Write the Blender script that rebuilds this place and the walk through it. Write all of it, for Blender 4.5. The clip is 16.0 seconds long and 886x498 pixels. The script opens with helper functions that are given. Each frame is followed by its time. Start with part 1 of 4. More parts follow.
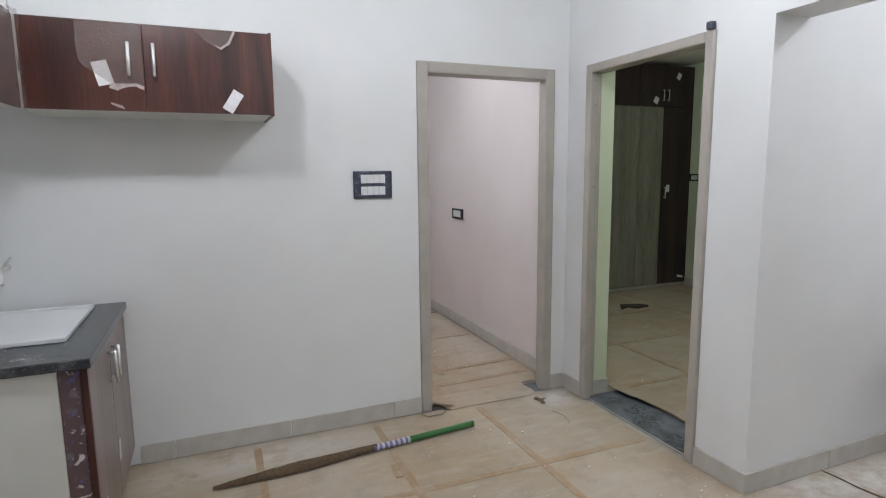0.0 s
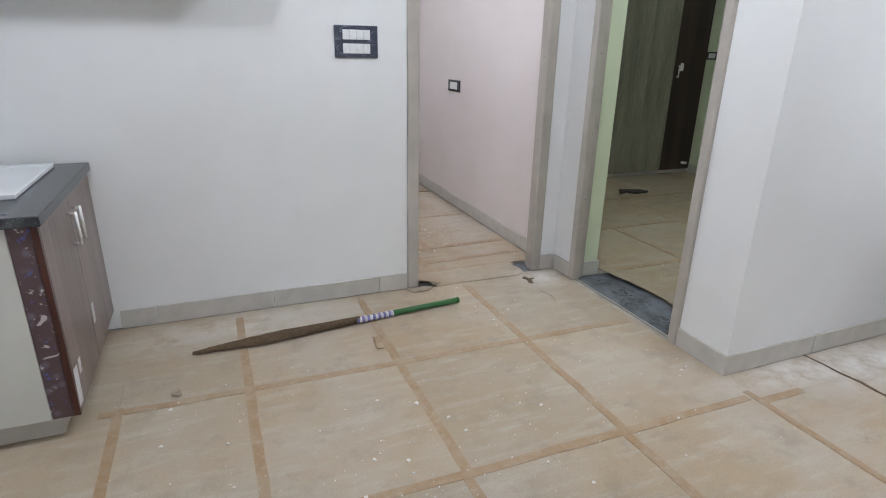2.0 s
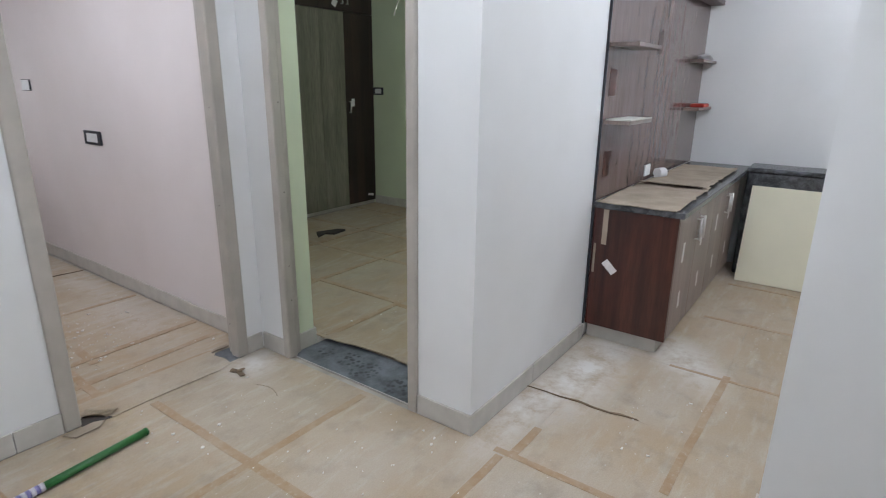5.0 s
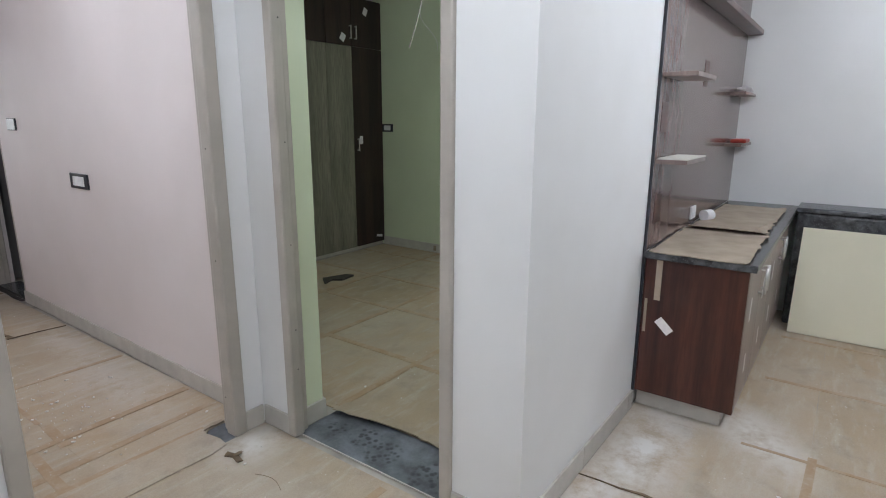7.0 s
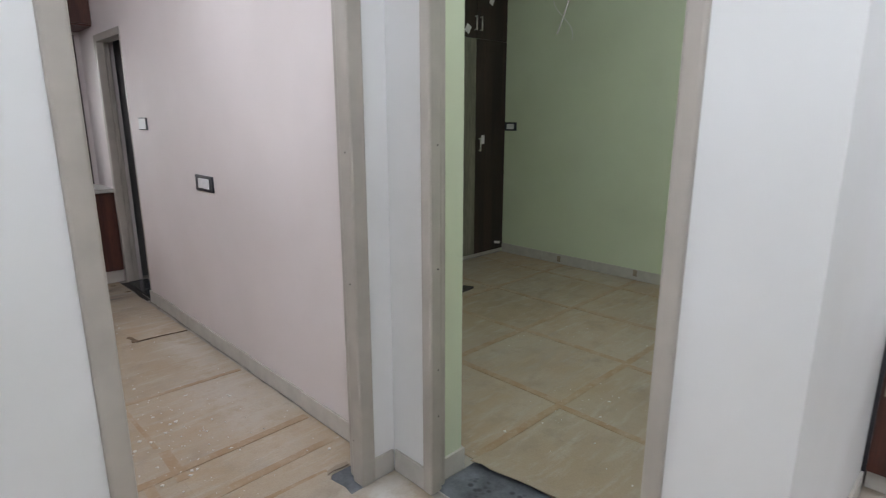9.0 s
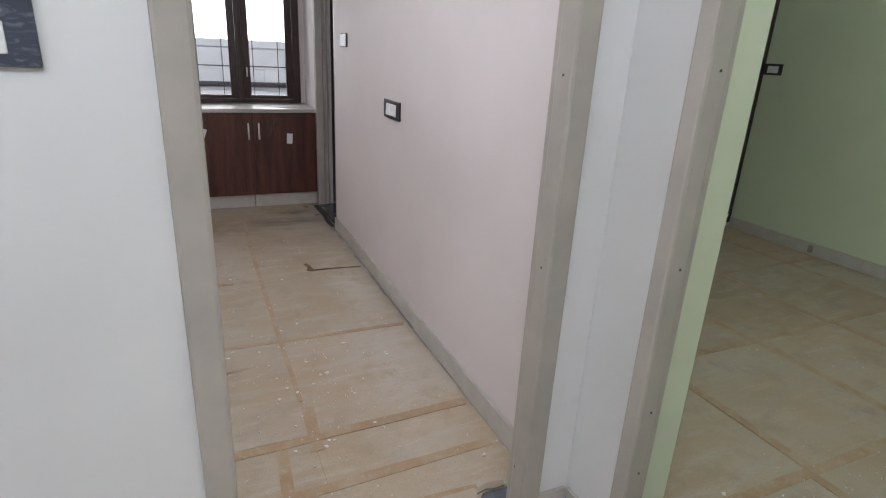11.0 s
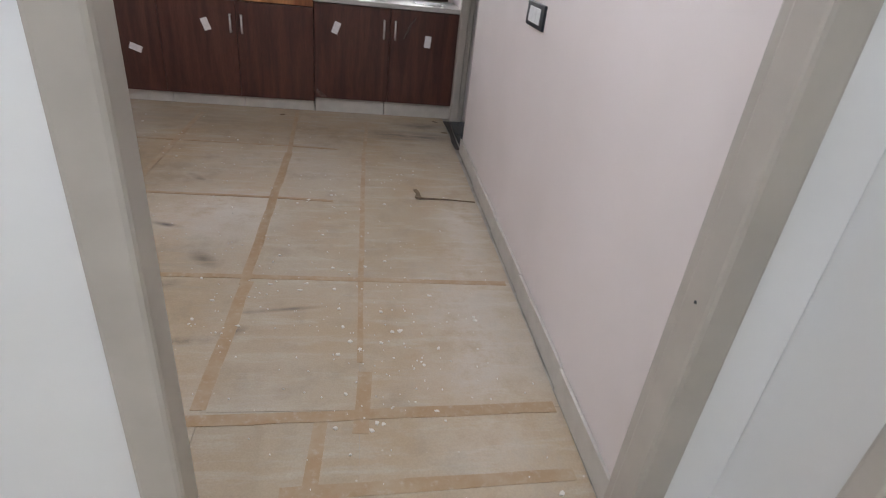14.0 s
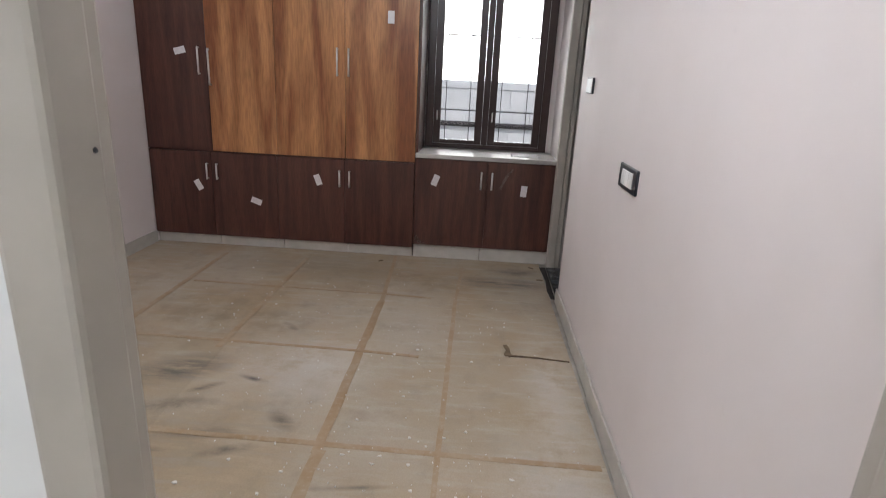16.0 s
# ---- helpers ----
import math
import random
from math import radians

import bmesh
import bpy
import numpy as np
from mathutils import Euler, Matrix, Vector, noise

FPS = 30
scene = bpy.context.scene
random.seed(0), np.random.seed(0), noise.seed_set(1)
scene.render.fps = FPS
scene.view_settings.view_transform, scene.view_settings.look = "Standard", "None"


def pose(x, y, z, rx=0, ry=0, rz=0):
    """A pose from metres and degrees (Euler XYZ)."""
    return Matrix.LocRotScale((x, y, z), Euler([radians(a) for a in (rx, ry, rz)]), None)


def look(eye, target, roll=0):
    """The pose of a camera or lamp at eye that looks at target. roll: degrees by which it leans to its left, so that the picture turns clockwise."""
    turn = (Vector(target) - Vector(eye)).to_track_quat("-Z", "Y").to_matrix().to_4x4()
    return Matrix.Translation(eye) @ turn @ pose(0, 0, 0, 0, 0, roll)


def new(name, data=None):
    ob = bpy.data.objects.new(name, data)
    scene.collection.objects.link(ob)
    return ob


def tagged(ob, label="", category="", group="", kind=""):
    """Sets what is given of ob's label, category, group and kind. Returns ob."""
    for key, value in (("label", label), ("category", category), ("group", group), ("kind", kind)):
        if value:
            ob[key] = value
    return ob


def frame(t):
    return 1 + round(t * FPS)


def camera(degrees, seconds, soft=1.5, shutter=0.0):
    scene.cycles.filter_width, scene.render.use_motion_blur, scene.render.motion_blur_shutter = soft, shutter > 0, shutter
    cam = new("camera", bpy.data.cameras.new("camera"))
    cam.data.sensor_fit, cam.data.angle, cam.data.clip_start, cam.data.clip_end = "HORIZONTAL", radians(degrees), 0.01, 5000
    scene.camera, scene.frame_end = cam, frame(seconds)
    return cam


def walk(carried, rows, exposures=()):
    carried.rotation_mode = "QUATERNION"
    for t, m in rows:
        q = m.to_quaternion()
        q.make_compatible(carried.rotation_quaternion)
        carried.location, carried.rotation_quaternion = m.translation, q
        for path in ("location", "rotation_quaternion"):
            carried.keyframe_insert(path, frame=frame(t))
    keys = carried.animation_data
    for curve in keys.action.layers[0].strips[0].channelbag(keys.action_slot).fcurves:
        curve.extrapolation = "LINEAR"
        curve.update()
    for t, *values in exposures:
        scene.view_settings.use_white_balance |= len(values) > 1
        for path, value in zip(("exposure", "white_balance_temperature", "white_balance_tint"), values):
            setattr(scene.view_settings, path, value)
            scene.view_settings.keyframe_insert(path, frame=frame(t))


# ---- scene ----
cam = camera(76.8, 16.0, soft=1.0, shutter=0.25)
PATH = [
    (0, (0.02, -0.119, 1.528), (0.78, 1.71, 1.252), -0.6),
    (0.5, (0.019, -0.102, 1.493), (0.787, 1.7, 1.087), -0.6),
    (1, (0.044, -0.089, 1.469), (0.801, 1.686, 0.943), -0.3),
    (1.5, (0.074, -0.06, 1.443), (0.813, 1.695, 0.831), -0.2),
    (2, (0.145, -0.001, 1.425), (0.869, 1.737, 0.752), 1.2),
    (2.5, (0.213, 0.071, 1.434), (0.938, 1.814, 0.775), 3.3),
    (3, (0.276, 0.109, 1.438), (1.017, 1.851, 0.794), 3.1),
    (3.5, (0.326, 0.165, 1.444), (1.196, 1.852, 0.814), 2.1),
    (4, (0.383, 0.255, 1.425), (1.506, 1.796, 0.822), 1.6),
    (4.5, (0.394, 0.353, 1.467), (1.782, 1.659, 0.86), 1.5),
    (5, (0.416, 0.447, 1.525), (1.974, 1.564, 0.954), 0.7),
    (5.2, (0.437, 0.477, 1.522), (2.024, 1.563, 0.974), 0.6),
    (7.3, (0.731, 0.878, 1.523), (2.301, 2.038, 1.087), 0.6),
    (7.5, (0.76, 0.923, 1.517), (2.31, 2.11, 1.082), 0.6),
    (8, (0.802, 1.086, 1.513), (2.301, 2.338, 1.084), 0.4),
    (8.5, (0.847, 1.236, 1.524), (2.308, 2.528, 1.081), 0.0),
    (9, (0.886, 1.366, 1.518), (2.248, 2.757, 1.057), -0.0),
    (9.5, (0.962, 1.511, 1.505), (2.16, 3.042, 1.036), -0.2),
    (10, (1.064, 1.641, 1.493), (2.105, 3.282, 1.022), 0.4),
    (10.2, (1.108, 1.696, 1.485), (2.074, 3.377, 0.993), 1.3),
    (12.3, (1.339, 2.2, 1.352), (2.042, 3.798, 0.375), 4.6),
    (12.5, (1.353, 2.227, 1.347), (2.053, 3.807, 0.341), 4.6),
    (13, (1.389, 2.282, 1.334), (2.022, 3.863, 0.285), 4.8),
    (13.5, (1.455, 2.351, 1.333), (1.945, 4.001, 0.314), 5.7),
    (14, (1.534, 2.412, 1.359), (1.842, 4.134, 0.391), 6.5),
    (14.5, (1.583, 2.45, 1.386), (1.715, 4.231, 0.485), 5.6),
    (15, (1.612, 2.49, 1.417), (1.611, 4.32, 0.611), 3.8),
    (15.5, (1.622, 2.533, 1.435), (1.547, 4.398, 0.716), 2.9),
    (16, (1.623, 2.597, 1.468), (1.54, 4.508, 0.883), 2.9),
]
walk(cam, [(t, look(eye, target, roll)) for t, eye, target, roll in PATH],
     [(0, -0.13, 6650, 10), (0.5, 0.05, 6560, 10), (1.5, 0.17, 6480, 10), (4, 0.13, 6380, 10), (5.2, 0.06, 6380, 10), (9, 0.05, 6560, 10),
      (10.2, 0.07, 6560, 10), (12.3, 0.2, 6560, 10), (14, 0.24, 6600, 10), (16, 0.28, 6720, 9)])

# ---- world, lamps ----
world = bpy.data.worlds.new("world")
scene.world = world
world.use_nodes = True
sky = world.node_tree.nodes.new("ShaderNodeTexSky")
sky.sky_type, sky.sun_disc, sky.sun_elevation, sky.sun_rotation = "NISHITA", False, radians(50), radians(200)
background = world.node_tree.nodes["Background"]
world.node_tree.links.new(sky.outputs[0], background.inputs[0])
background.inputs[1].default_value = 0.15
sun = new("sun", bpy.data.lights.new("sun", "SUN"))
sun.data.energy, sun.data.angle, sun.data.color = 2.0, radians(12), (1.0, 0.97, 0.92)
sun.matrix_world = look((-5, -4, 14), (1, 10, 0))

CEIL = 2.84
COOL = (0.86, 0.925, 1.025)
# unseen ceiling lights, first two set by shadows, rest added: x, y, watts
ASSUMED_LIGHTS = [(1.2, 1.5, 36), (-0.25, 1.55, 30), (0.56, -0.75, 10),
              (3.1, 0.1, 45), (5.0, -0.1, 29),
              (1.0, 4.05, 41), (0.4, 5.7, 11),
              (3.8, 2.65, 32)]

# ---- materials ----


def nodes_of(name, rough=0.5, metal=0.0):
    m = bpy.data.materials.new(name)
    m.use_nodes = True
    b = m.node_tree.nodes["Principled BSDF"]
    b.inputs["Roughness"].default_value, b.inputs["Metallic"].default_value = rough, metal
    return m, m.node_tree.nodes, m.node_tree.links, b


def tex(n, l, kind, scale, stretch=(1, 1, 1), **settings):
    """A texture in object coordinates, in metres."""
    co, mp, t = n.new("ShaderNodeTexCoord"), n.new("ShaderNodeMapping"), n.new(kind)
    mp.inputs["Scale"].default_value = stretch
    l.new(co.outputs["Object"], mp.inputs["Vector"])
    l.new(mp.outputs[0], t.inputs["Vector"])
    t.inputs["Scale"].default_value = scale
    for key, value in settings.items():
        t.inputs[key].default_value = value
    return t


def ramp(n, l, source, stops):
    r = n.new("ShaderNodeValToRGB")
    while len(r.color_ramp.elements) < len(stops):
        r.color_ramp.elements.new(0.5)
    for e, (p, c) in zip(r.color_ramp.elements, stops):
        e.position, e.color = p, (*c, 1) if len(c) == 3 else (c[0], c[0], c[0], 1)
    l.new(source, r.inputs[0])
    return r.outputs[0]


def mix(n, l, fac, a, b, mode="MIX"):
    x = n.new("ShaderNodeMix")
    x.data_type, x.blend_type = "RGBA", mode
    for socket, v in ((x.inputs[0], fac), (x.inputs[6], a), (x.inputs[7], b)):
        if isinstance(v, (int, float)):
            socket.default_value = v
        elif isinstance(v, tuple):
            socket.default_value = (*v, 1)
        else:
            l.new(v, socket)
    return x.outputs[2]


def bump(n, l, b, height, strength, distance):
    x = n.new("ShaderNodeBump")
    x.inputs["Strength"].default_value, x.inputs["Distance"].default_value = strength, distance
    l.new(height, x.inputs["Height"])
    l.new(x.outputs[0], b.inputs["Normal"])


def paint(name, colour, rough=0.55, dirt=0.06):
    m, n, l, b = nodes_of(name, rough)
    big = tex(n, l, "ShaderNodeTexNoise", 1.3, Detail=4.0)
    fine = tex(n, l, "ShaderNodeTexNoise", 90.0, Detail=3.0)
    dull = tuple(c * (1 - dirt * k) for c, k in zip(colour, (1.0, 1.05, 1.2)))
    spots = tex(n, l, "ShaderNodeTexNoise", 6.0, Detail=6.0, Roughness=0.7)
    c = mix(n, l, ramp(n, l, big.outputs[0], [(0.4, (0,)), (0.65, (1,))]), colour, dull)
    c = mix(n, l, ramp(n, l, spots.outputs[0], [(0.68, (0,)), (0.8, (0.5,))]), c, tuple(k * 0.86 for k in colour))
    l.new(c, b.inputs["Base Color"])
    bump(n, l, b, fine.outputs[0], 0.12, 0.002)
    return m


def wood(name, dark, light, rough=0.35, across=9.0, streak=(1, 1, 0.08)):
    """Laminate with an upright grain; each piece takes its own cut of the pattern."""
    m, n, l, b = nodes_of(name, rough)
    co, info, add, mp = n.new("ShaderNodeTexCoord"), n.new("ShaderNodeObjectInfo"), n.new("ShaderNodeVectorMath"), n.new("ShaderNodeMapping")
    scale = n.new("ShaderNodeMath")
    scale.operation = "MULTIPLY"
    scale.inputs[1].default_value = 7.0
    l.new(info.outputs["Random"], scale.inputs[0])
    l.new(co.outputs["Object"], add.inputs[0])
    l.new(scale.outputs[0], add.inputs[1])
    l.new(add.outputs[0], mp.inputs["Vector"])
    mp.inputs["Scale"].default_value = streak
    big, fine = n.new("ShaderNodeTexNoise"), n.new("ShaderNodeTexNoise")
    for t, s, d in ((big, across, 3.0), (fine, across * 12, 4.0)):
        l.new(mp.outputs[0], t.inputs["Vector"])
        t.inputs["Scale"].default_value, t.inputs["Detail"].default_value = s, d
    big.inputs["Distortion"].default_value = 0.6
    c = mix(n, l, ramp(n, l, big.outputs[0], [(0.35, (0,)), (0.65, (1,))]), dark, light)
    c = mix(n, l, 0.55, c, ramp(n, l, fine.outputs[0], [(0.3, (0.45,)), (0.6, (1.0,))]), "MULTIPLY")
    l.new(c, b.inputs["Base Color"])
    bump(n, l, b, fine.outputs[0], 0.1, 0.001)
    return m


def plain(name, colour, rough=0.4, metal=0.0, grain=40.0, amount=0.12):
    m, n, l, b = nodes_of(name, rough, metal)
    t = tex(n, l, "ShaderNodeTexNoise", grain, Detail=4.0)
    c = mix(n, l, ramp(n, l, t.outputs[0], [(0.35, (0,)), (0.7, (1,))]), colour, tuple(k * (1 - amount) for k in colour))
    l.new(c, b.inputs["Base Color"])
    return m


POWDER, SOOT, EARTHY = (0.70, 0.68, 0.65), (0.07, 0.065, 0.065), (0.24, 0.19, 0.13)
MARKS = [(3.15, 1.42, 0.75, 0.26, 0.0, POWDER, 0.95), (2.6, 1.52, 0.6, 0.14, 0.0, POWDER, 0.9), (3.6, 1.0, 0.5, 0.22, 0.6, POWDER, 0.8),
         (2.1, 2.95, 0.25, 0.2, 0.3, POWDER, 0.8), (0.2, 2.9, 0.9, 0.25, 0.05, POWDER, 0.5), (2.0, 4.1, 0.32, 1.0, 0.0, POWDER, 0.35),
         (2.1, 5.2, 0.2, 0.9, 0.0, POWDER, 0.35), (0.85, 5.2, 0.5, 0.4, 0.2, POWDER, 0.45),
         (0.22, 5.05, 0.30, 0.17, 0.5, SOOT, 0.95), (0.30, 4.72, 0.26, 0.07, 0.3, SOOT, 0.8), (0.55, 4.55, 0.2, 0.05, 0.2, SOOT, 0.8),
         (1.085, 4.157, 0.07, 0.035, 0.5, SOOT, 0.95), (0.86, 4.68, 0.11, 0.05, -0.7, SOOT, 0.8), (0.92, 4.10, 0.2, 0.035, 0.1, SOOT, 0.8),
         (0.42, 4.9, 0.10, 0.03, 0.6, SOOT, 0.95), (0.62, 5.0, 0.10, 0.025, -0.3, SOOT, 0.9), (0.36, 4.42, 0.16, 0.02, 0.1, SOOT, 0.9), (0.72, 4.46, 0.14, 0.04, 0.4, SOOT, 0.95), (0.6, 5.62, 0.09, 0.03, -0.7, SOOT, 0.9), (1.25, 4.3, 0.22, 0.018, 0.15, SOOT, 0.7), (1.9, 6.6, 0.45, 0.14, 0.0, SOOT, 0.85), (2.0, 6.88, 0.3, 0.12, 0.1, SOOT, 0.6),
         (0.5, 6.7, 0.9, 0.35, 0.0, EARTHY, 0.6), (0.2, 5.7, 0.7, 0.6, 0.0, EARTHY, 0.6), (0.6, 4.5, 0.6, 0.5, 0.0, EARTHY, 0.55), (1.3, 6.5, 0.6, 0.4, 0.0, EARTHY, 0.45), (3.6, 3.3, 0.9, 0.5, 0.4, EARTHY, 0.35), (4.6, 4.2, 0.9, 0.6, 0.1, EARTHY, 0.4)]


def sheet_paper(name, colour, stain, speck=0.5):
    """Floor-protection sheet: dusty, trodden, with plaster specks; every sheet a little different."""
    m, n, l, b = nodes_of(name, 0.75)
    info = n.new("ShaderNodeObjectInfo")
    big = tex(n, l, "ShaderNodeTexNoise", 1.3, Detail=7.0, Roughness=0.62)
    mid = tex(n, l, "ShaderNodeTexNoise", 5.5, Detail=8.0, Roughness=0.68)
    smear = tex(n, l, "ShaderNodeTexNoise", 3.0, (1.0, 5.0, 1.0), Detail=6.0, Roughness=0.7)
    fine = tex(n, l, "ShaderNodeTexNoise", 160.0, Detail=3.0)
    c = mix(n, l, ramp(n, l, big.outputs[0], [(0.38, (0,)), (0.60, (1,))]), colour, stain)
    c = mix(n, l, ramp(n, l, info.outputs["Random"], [(0.0, (0.0,)), (1.0, (0.5,))]), c, (0.36, 0.29, 0.205))
    c = mix(n, l, ramp(n, l, smear.outputs[0], [(0.50, (0,)), (0.72, (0.6,))]), c, (0.50, 0.465, 0.41))
    c = mix(n, l, ramp(n, l, mid.outputs[0], [(0.52, (0,)), (0.70, (0.55,))]), c, (0.30, 0.25, 0.19))
    c = mix(n, l, ramp(n, l, tex(n, l, "ShaderNodeTexNoise", 2.4, Detail=9.0, Roughness=0.72).outputs[0], [(0.60, (0,)), (0.76, (0.6,))]), c, (0.21, 0.185, 0.155))
    c = mix(n, l, 0.5, c, ramp(n, l, fine.outputs[0], [(0.3, (0.78,)), (0.65, (1.0,))]), "MULTIPLY")
    # marks of their own: x, y, half-length, half-width, turn, colour, strength
    for k, (x, y, rx, ry, turn, tint, most) in enumerate(MARKS):
        co, mp, ln_ = n.new("ShaderNodeTexCoord"), n.new("ShaderNodeMapping"), n.new("ShaderNodeVectorMath")
        mp.vector_type, ln_.operation = "TEXTURE", "LENGTH"
        mp.inputs["Location"].default_value = (x, y, 0)
        mp.inputs["Rotation"].default_value = (0, 0, turn)
        mp.inputs["Scale"].default_value = (rx, ry, 10)
        l.new(co.outputs["Object"], mp.inputs["Vector"])
        l.new(mp.outputs[0], ln_.inputs[0])
        soft = ramp(n, l, ln_.outputs["Value"], [(0.1, (most,)), (1.0, (0,))])
        torn = ramp(n, l, mid.outputs[0] if k % 2 or k < 8 else smear.outputs[0], [(0.38, (0.1,)), (0.58, (1,))])
        c = mix(n, l, mix(n, l, 1.0, soft, torn, "MULTIPLY"), c, tint)
    drops = tex(n, l, "ShaderNodeTexVoronoi", 26.0)
    where = tex(n, l, "ShaderNodeTexNoise", 2.2, Detail=3.0)
    dot = ramp(n, l, drops.outputs["Distance"], [(0.05, (1,)), (0.12, (0,))])
    dots = mix(n, l, 1.0, dot, ramp(n, l, where.outputs[0], [(0.52, (0,)), (0.62, (speck,))]), "MULTIPLY")
    c = mix(n, l, dots, c, (0.78, 0.76, 0.72))
    l.new(c, b.inputs["Base Color"])
    bump(n, l, b, fine.outputs[0], 0.25, 0.002)
    return m


def granite(name, dark, light, rough=0.25, patch=14.0):
    m, n, l, b = nodes_of(name, rough)
    v = tex(n, l, "ShaderNodeTexVoronoi", 90.0)
    t = tex(n, l, "ShaderNodeTexNoise", patch, Detail=6.0, Roughness=0.6)
    c = mix(n, l, ramp(n, l, t.outputs[0], [(0.42, (0,)), (0.66, (1,))]), dark, light)
    c = mix(n, l, ramp(n, l, v.outputs["Distance"], [(0.1, (0.6,)), (0.3, (0,))]), c, tuple(k * 1.7 for k in light))
    l.new(c, b.inputs["Base Color"])
    return m


WHITE = paint("white_wall_paint", (0.80, 0.80, 0.80))
PINK = paint("pale_pink_wall_paint", (0.76, 0.695, 0.687))
GREEN = paint("pale_green_wall_paint", (0.66, 0.72, 0.545))
CEILING = paint("ceiling_paint", (0.82, 0.82, 0.81))
# dark grey puts the unlit bathroom's gloom into the wall colour
UNLIT_WALL = paint("bathroom_wall_unlit_tone", (0.16, 0.15, 0.15))
FRAME = plain("door_frame_beige", (0.445, 0.405, 0.36), 0.38, 0, 7.0, 0.14)
TILE = plain("skirting_tile", (0.54, 0.51, 0.47), 0.3, 0, 12.0, 0.12)
GROUT = plain("grout_grey", (0.30, 0.28, 0.26), 0.9)
PAPER = sheet_paper("floor_sheet_tan", (0.465, 0.40, 0.325), (0.43, 0.328, 0.222))
TAPE, tn, tl, tb = nodes_of("brown_tape", 0.45)
worn = tex(tn, tl, "ShaderNodeTexNoise", 7.0, Detail=7.0, Roughness=0.7)
scuff = tex(tn, tl, "ShaderNodeTexNoise", 40.0, Detail=4.0, Roughness=0.6)
tc = mix(tn, tl, ramp(tn, tl, worn.outputs[0], [(0.40, (0,)), (0.64, (0.85,))]), (0.325, 0.21, 0.112), (0.395, 0.305, 0.21))
tl.new(mix(tn, tl, ramp(tn, tl, scuff.outputs[0], [(0.55, (0,)), (0.72, (0.55,))]), tc, (0.46, 0.40, 0.33)), tb.inputs["Base Color"])
BASE = plain("bare_floor_dusty", (0.42, 0.39, 0.35), 0.8, 0, 6.0, 0.4)
GRANITE = granite("black_granite", (0.035, 0.037, 0.042), (0.11, 0.115, 0.125))
THRESH, hn_, hl_, hb_ = nodes_of("grey_threshold_granite", 0.5)
dust = tex(hn_, hl_, "ShaderNodeTexNoise", 7.0, Detail=7.0, Roughness=0.65)
petal = tex(hn_, hl_, "ShaderNodeTexVoronoi", 34.0)
hc = mix(hn_, hl_, ramp(hn_, hl_, dust.outputs[0], [(0.36, (0,)), (0.62, (1,))]), (0.06, 0.066, 0.075), (0.17, 0.185, 0.205))
for px, py, pr in ((-0.03, -0.30, 0.125), (-0.02, 0.0, 0.10), (0.03, 0.16, 0.09), (0.0, 0.33, 0.07)):
    # rosette-shaped footprints in the dust
    hco, hmp, hln = hn_.new("ShaderNodeTexCoord"), hn_.new("ShaderNodeMapping"), hn_.new("ShaderNodeVectorMath")
    hmp.vector_type, hln.operation = "TEXTURE", "LENGTH"
    hmp.inputs["Location"].default_value = (px, py, 0)
    hmp.inputs["Scale"].default_value = (pr, pr, 10)
    hl_.new(hco.outputs["Object"], hmp.inputs["Vector"])
    hl_.new(hmp.outputs[0], hln.inputs[0])
    disc = ramp(hn_, hl_, hln.outputs["Value"], [(0.75, (0.9,)), (1.0, (0,))])
    leaf_mark = ramp(hn_, hl_, petal.outputs["Distance"], [(0.25, (1,)), (0.55, (0.1,))])
    hc = mix(hn_, hl_, mix(hn_, hl_, 1.0, disc, leaf_mark, "MULTIPLY"), hc, (0.018, 0.02, 0.024))
hl_.new(hc, hb_.inputs["Base Color"])
MAHOGANY = wood("mahogany_laminate", (0.036, 0.0105, 0.008), (0.09, 0.027, 0.018), 0.3)
WENGE = wood("wenge_laminate", (0.058, 0.02, 0.0145), (0.108, 0.039, 0.027), 0.38, 15.0)
DUSTY = wood("film_covered_laminate", (0.16, 0.115, 0.10), (0.25, 0.185, 0.165), 0.28)
AMBER = wood("amber_oak_laminate", (0.23, 0.075, 0.025), (0.57, 0.268, 0.108), 0.4, 7.0, (1, 1, 0.11))
PANEL = wood("glossy_brown_panel", (0.145, 0.095, 0.085), (0.185, 0.13, 0.118), 0.15)
ESPRESSO = wood("espresso_laminate", (0.018, 0.009, 0.008), (0.042, 0.021, 0.017), 0.38)
OLIVE = wood("grey_olive_laminate", (0.17, 0.155, 0.12), (0.24, 0.22, 0.175), 0.4)
CARCASS = plain("white_carcass", (0.66, 0.65, 0.60), 0.5, 0, 4.0, 0.06)
CREAM = plain("cream_board", (0.74, 0.70, 0.54), 0.5, 0, 3.0, 0.05)
STEEL = plain("brushed_steel", (0.78, 0.77, 0.75), 0.38, 0.6)
STICKER = plain("white_sticker", (0.78, 0.77, 0.78), 0.6)
BLACK = plain("black_plastic", (0.025, 0.027, 0.035), 0.35)
NAVY, vn, vl, vb = nodes_of("dark_blue_grey_plate", 0.3)
veins = tex(vn, vl, "ShaderNodeTexNoise", 22.0, (1.0, 1.0, 2.6), Detail=3.0, Distortion=1.6)
vl.new(mix(vn, vl, ramp(vn, vl, veins.outputs[0], [(0.52, (0,)), (0.72, (0.8,))]), (0.045, 0.052, 0.08), (0.20, 0.22, 0.27)), vb.inputs["Base Color"])
IVORY = plain("white_switch_plastic", (0.80, 0.80, 0.80), 0.35)
CARD = plain("cardboard", (0.38, 0.31, 0.24), 0.85, 0, 7.0, 0.28)
SINK = plain("white_sheet", (0.80, 0.81, 0.83), 0.35, 0, 3.0, 0.05)
